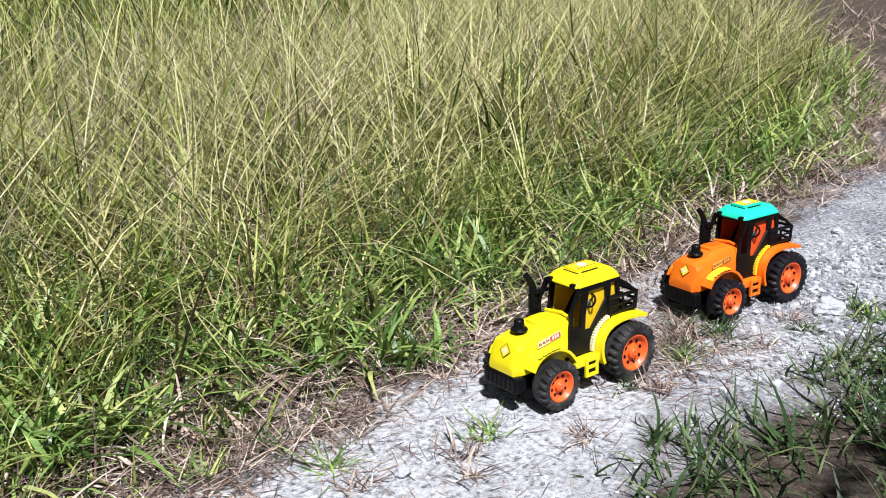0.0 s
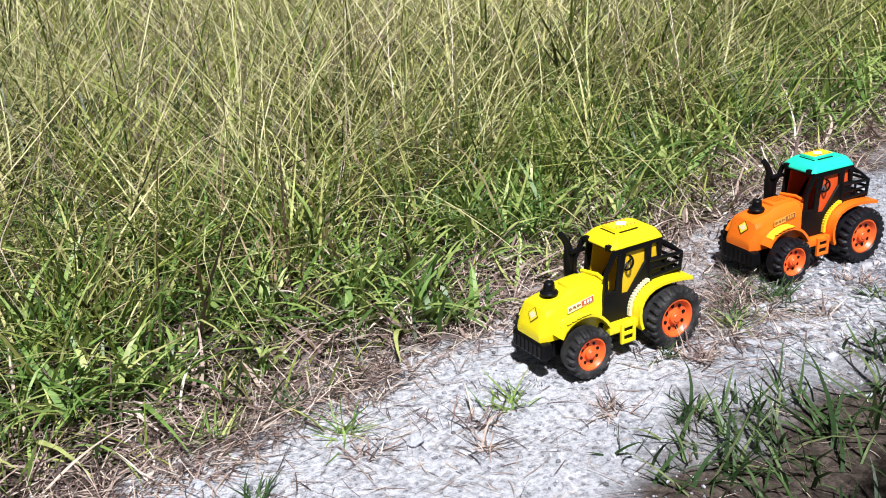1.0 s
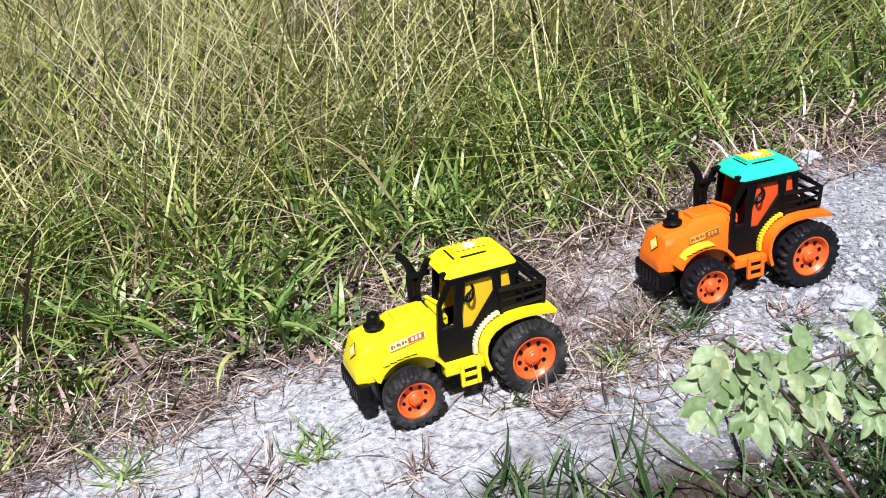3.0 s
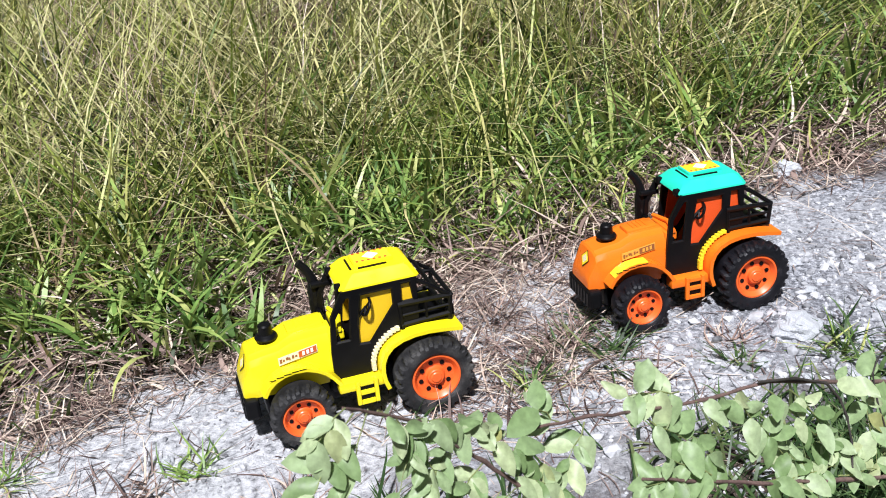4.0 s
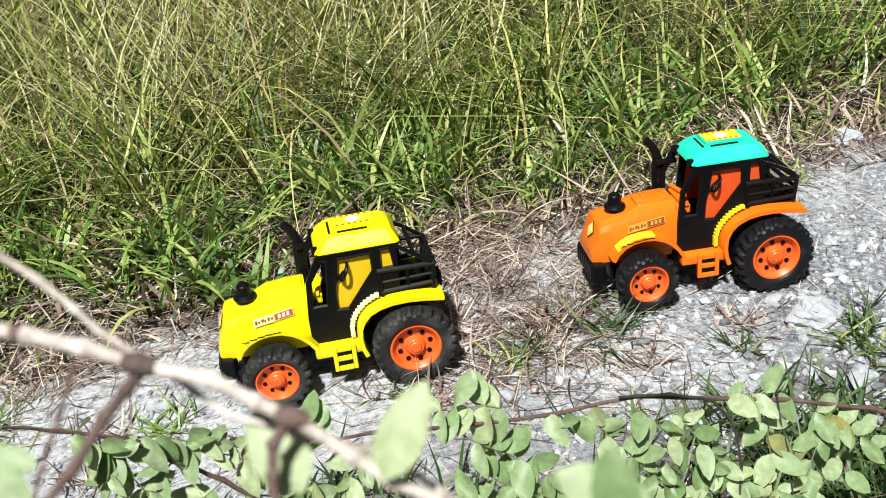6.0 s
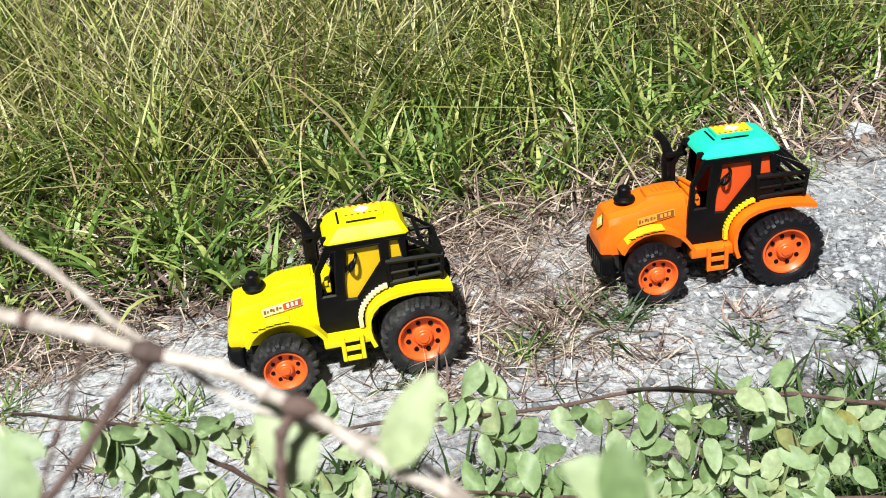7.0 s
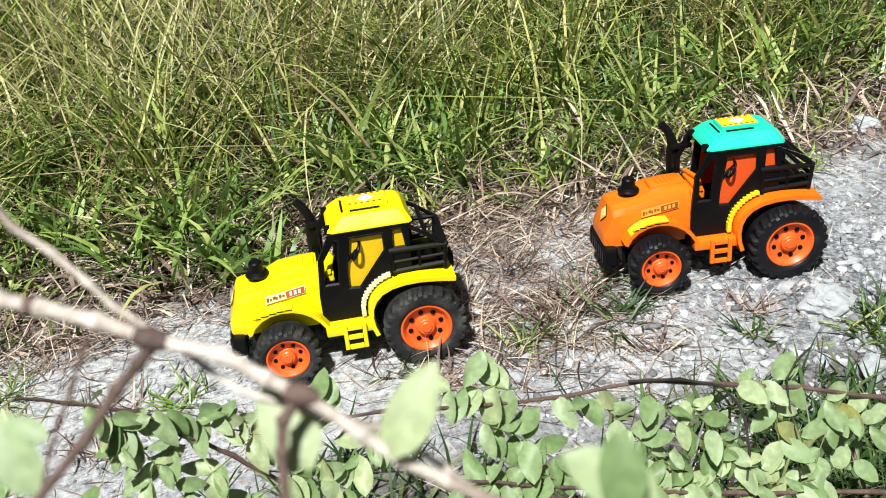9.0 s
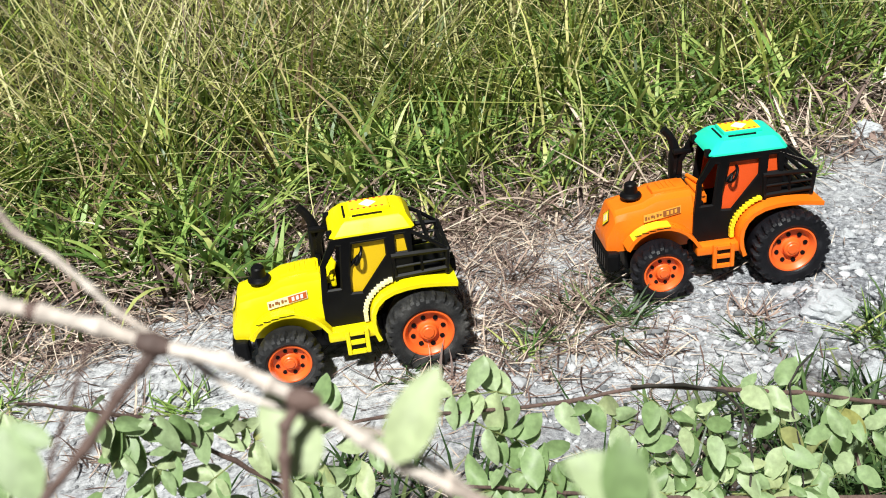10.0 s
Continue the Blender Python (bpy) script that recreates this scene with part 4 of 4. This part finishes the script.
def leafy_branch(label, path, radius, sprays, leaf_size, seed):
    """A branch rooted in the verge: a bent, knotty stem with side sprays of paired, drooping leaflets."""
    r = random.Random(seed)
    stem, n = [], (len(path) - 1) * 4
    for i in range(n + 1):
        p, d = along(path, i / n)
        stem.append(p + Vector((r.gauss(0, 1), r.gauss(0, 1), r.gauss(0, 1))) * radius * 0.3)
    bm = bmesh.new()
    tube(bm, stem, [radius * (0.7 + 0.8 * i / n) * (1.3 if i % 4 == 0 and i else 1) for i in range(n + 1)], 9)
    ob = part("branch", bm, DARK_BARK, None, "", True)
    tagged(ob, label, "branch", "leafy branches over the verge")
    for a, b in sprays:
        a, b = Vector(a), Vector(b)
        count = max(3, round((b - a).length / leaf_size * 2.1))
        sag = Vector((0, 0, -0.12 * (b - a).length))
        pts = [a.lerp(b, k / count) + sag * (k / count) ** 2 + Vector((r.gauss(0, 1), r.gauss(0, 1), r.gauss(0, 1))) * radius * 0.5 for k in range(count + 1)]
        bm = bmesh.new()
        tube(bm, pts, [radius * (0.45 - 0.25 * k / count) for k in range(count + 1)], 6)
        part("twig", bm, GREEN_STEM, ob, "thin green twig", True)
        way = (b - a).normalized()
        for k in range(1, count + 1):
            for sign in (-1, 1):
                if r.random() < 0.25:
                    continue
                out = way.cross(Vector((0, -0.6, 0.8))).normalized() * sign
                ahead = (way * r.uniform(0.3, 0.8) + out * r.uniform(0.5, 1.0) + Vector((r.gauss(0, 0.2), r.gauss(-0.1, 0.25), -0.32 + r.gauss(0, 0.25)))).normalized()
                hanging_leaf(ob, pts[k], ahead, leaf_size * r.uniform(0.7, 1.2), r)
    return ob


def on_ground(*pts):
    return [(x, y, low_ground(x, y) + h) for x, y, h in pts]


# stems and sprays unprojected from the 8 s camera pose; lower ends added
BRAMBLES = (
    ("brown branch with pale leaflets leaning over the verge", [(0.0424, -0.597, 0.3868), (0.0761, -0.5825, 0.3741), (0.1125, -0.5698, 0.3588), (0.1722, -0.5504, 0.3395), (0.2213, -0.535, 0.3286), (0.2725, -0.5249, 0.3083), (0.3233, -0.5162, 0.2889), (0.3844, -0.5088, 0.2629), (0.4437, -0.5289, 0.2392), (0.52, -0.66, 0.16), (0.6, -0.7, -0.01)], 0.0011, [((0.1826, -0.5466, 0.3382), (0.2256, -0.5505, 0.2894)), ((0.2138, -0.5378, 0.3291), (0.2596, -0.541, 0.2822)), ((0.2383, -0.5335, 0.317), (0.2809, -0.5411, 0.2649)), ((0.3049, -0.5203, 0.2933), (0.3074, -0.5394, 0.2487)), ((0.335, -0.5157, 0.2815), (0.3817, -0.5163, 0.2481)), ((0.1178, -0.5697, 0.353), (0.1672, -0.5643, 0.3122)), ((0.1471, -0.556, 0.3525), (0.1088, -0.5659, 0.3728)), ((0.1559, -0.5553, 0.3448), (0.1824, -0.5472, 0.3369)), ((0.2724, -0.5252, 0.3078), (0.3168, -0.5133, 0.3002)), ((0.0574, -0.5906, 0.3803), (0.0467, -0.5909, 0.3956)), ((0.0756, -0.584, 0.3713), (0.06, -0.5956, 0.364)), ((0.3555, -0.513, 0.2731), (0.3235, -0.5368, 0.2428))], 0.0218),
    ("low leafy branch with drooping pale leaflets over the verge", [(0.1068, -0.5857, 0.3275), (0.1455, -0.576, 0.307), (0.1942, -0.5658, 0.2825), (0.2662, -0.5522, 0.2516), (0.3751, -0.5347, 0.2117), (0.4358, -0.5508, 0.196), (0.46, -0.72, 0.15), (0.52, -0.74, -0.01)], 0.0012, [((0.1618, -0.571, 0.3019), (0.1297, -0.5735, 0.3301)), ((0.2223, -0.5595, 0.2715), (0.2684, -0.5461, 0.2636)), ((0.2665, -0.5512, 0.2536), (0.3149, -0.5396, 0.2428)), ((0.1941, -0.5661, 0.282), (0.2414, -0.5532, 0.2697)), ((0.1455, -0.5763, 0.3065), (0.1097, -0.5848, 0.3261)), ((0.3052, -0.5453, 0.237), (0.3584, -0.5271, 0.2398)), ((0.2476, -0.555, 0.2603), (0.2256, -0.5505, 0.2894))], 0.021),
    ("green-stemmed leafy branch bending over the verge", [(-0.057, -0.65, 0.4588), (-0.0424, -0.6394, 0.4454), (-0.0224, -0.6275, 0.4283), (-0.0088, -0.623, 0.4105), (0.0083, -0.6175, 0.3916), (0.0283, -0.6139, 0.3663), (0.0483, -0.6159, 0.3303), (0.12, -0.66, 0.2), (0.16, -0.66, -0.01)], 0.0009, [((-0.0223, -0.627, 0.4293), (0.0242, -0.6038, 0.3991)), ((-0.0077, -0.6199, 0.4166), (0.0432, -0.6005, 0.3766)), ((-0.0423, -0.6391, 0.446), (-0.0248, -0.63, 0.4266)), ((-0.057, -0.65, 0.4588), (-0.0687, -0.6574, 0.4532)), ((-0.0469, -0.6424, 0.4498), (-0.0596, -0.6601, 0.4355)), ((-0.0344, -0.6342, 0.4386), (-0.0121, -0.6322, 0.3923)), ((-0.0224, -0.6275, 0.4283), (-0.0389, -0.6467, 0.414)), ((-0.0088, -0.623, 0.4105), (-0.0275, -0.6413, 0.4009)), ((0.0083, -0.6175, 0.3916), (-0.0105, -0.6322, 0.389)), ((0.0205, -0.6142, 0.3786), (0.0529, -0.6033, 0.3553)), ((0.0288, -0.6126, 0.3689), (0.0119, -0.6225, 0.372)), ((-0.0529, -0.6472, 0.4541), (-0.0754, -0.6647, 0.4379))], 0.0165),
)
BOUGHS = []
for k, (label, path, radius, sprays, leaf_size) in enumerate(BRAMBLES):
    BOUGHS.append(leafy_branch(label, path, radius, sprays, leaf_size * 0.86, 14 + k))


def twig_tube(parent, name, path, radius, mat):
    """A knotty twig along a path, thicker at its nodes."""
    bm = bmesh.new()
    pts, rad = [], []
    n = (len(path) - 1) * 5
    for i in range(n + 1):
        p, d = along(path, i / n)
        pts.append(p)
        rad.append(radius * (1 - 0.25 * i / n) * (1.45 if i % 5 == 0 and 0 < i < n else 1.0))
    tube(bm, pts, rad, 10)
    ob = part(name, bm, mat, parent, "", True)
    return ob


def placed_leaf(parent, base, tip, width=1.0):
    base, tip = Vector(base), Vector(tip)
    d = tip - base
    ahead = d.normalized()
    side = ahead.cross(Vector((0.1, 0.6, -0.8))).normalized()
    m = Matrix((ahead, side, ahead.cross(side))).transposed().to_4x4()
    leaf = new("leaf", LEAVES[3])
    leaf.parent = parent
    leaf.matrix_basis = Matrix.Translation(base) @ m @ Matrix.Diagonal((d.length, d.length * width, d.length, 1))


# dead twigs unprojected from the same camera pose
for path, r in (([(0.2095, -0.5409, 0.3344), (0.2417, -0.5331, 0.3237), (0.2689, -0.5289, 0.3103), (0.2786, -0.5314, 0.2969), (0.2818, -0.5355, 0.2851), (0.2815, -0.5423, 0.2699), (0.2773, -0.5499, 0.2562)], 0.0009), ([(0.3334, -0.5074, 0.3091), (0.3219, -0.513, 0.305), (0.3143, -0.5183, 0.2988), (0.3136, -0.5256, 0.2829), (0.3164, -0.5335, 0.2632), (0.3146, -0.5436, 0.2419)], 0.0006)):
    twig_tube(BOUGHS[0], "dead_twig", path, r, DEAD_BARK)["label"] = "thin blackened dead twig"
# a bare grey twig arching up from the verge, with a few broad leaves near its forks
# unprojected from the 8 s camera pose, about 7 cm away, sizes shrunk
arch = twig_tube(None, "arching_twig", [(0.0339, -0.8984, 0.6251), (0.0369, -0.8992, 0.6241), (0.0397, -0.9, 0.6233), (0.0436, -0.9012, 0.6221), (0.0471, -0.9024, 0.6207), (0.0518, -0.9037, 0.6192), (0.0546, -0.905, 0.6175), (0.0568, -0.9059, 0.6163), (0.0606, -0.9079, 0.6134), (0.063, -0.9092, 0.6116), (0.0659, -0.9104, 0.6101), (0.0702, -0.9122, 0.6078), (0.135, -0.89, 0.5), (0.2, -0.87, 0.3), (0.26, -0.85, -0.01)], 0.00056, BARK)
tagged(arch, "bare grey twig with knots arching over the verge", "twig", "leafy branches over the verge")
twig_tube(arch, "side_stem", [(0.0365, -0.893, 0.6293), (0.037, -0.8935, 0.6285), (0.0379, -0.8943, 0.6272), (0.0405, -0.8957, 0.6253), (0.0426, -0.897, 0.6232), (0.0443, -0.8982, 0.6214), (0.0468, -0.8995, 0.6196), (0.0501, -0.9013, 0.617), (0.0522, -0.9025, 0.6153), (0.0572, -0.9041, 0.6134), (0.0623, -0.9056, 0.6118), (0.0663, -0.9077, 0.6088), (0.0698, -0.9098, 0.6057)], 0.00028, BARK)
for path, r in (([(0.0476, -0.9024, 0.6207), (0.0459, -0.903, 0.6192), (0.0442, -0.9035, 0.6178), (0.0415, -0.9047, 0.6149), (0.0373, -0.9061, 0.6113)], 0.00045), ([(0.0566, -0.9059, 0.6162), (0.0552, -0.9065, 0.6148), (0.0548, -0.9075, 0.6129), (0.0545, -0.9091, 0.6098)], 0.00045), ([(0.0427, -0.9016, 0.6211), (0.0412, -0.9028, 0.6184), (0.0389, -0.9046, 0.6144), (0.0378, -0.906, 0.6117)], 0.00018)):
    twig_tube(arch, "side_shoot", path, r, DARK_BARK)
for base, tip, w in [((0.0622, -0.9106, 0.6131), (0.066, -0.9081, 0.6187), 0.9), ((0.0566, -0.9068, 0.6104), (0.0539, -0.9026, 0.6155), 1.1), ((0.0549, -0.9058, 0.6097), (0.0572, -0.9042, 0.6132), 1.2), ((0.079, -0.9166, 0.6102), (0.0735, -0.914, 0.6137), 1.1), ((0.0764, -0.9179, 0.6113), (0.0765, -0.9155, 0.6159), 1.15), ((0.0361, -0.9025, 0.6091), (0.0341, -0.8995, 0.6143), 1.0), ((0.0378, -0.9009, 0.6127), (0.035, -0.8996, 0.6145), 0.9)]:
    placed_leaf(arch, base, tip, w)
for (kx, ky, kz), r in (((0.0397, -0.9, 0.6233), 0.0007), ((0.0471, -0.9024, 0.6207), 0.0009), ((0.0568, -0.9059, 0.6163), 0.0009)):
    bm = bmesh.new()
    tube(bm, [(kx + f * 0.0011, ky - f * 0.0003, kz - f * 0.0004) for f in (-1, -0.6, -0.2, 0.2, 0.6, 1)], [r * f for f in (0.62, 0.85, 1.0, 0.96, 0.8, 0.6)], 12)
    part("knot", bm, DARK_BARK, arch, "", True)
low = twig_tube(None, "drooping_shoot", on_ground((0.36, -0.62, -0.005), (0.372, -0.55, 0.14), (0.375, -0.50, 0.19)), 0.0016, DARK_BARK)
tagged(low, "thin stalk with one broad green leaf", "twig", "leafy branches over the verge")
placed_leaf(low, (0.375, -0.5, 0.2), (0.374, -0.468, 0.235), 1.1)
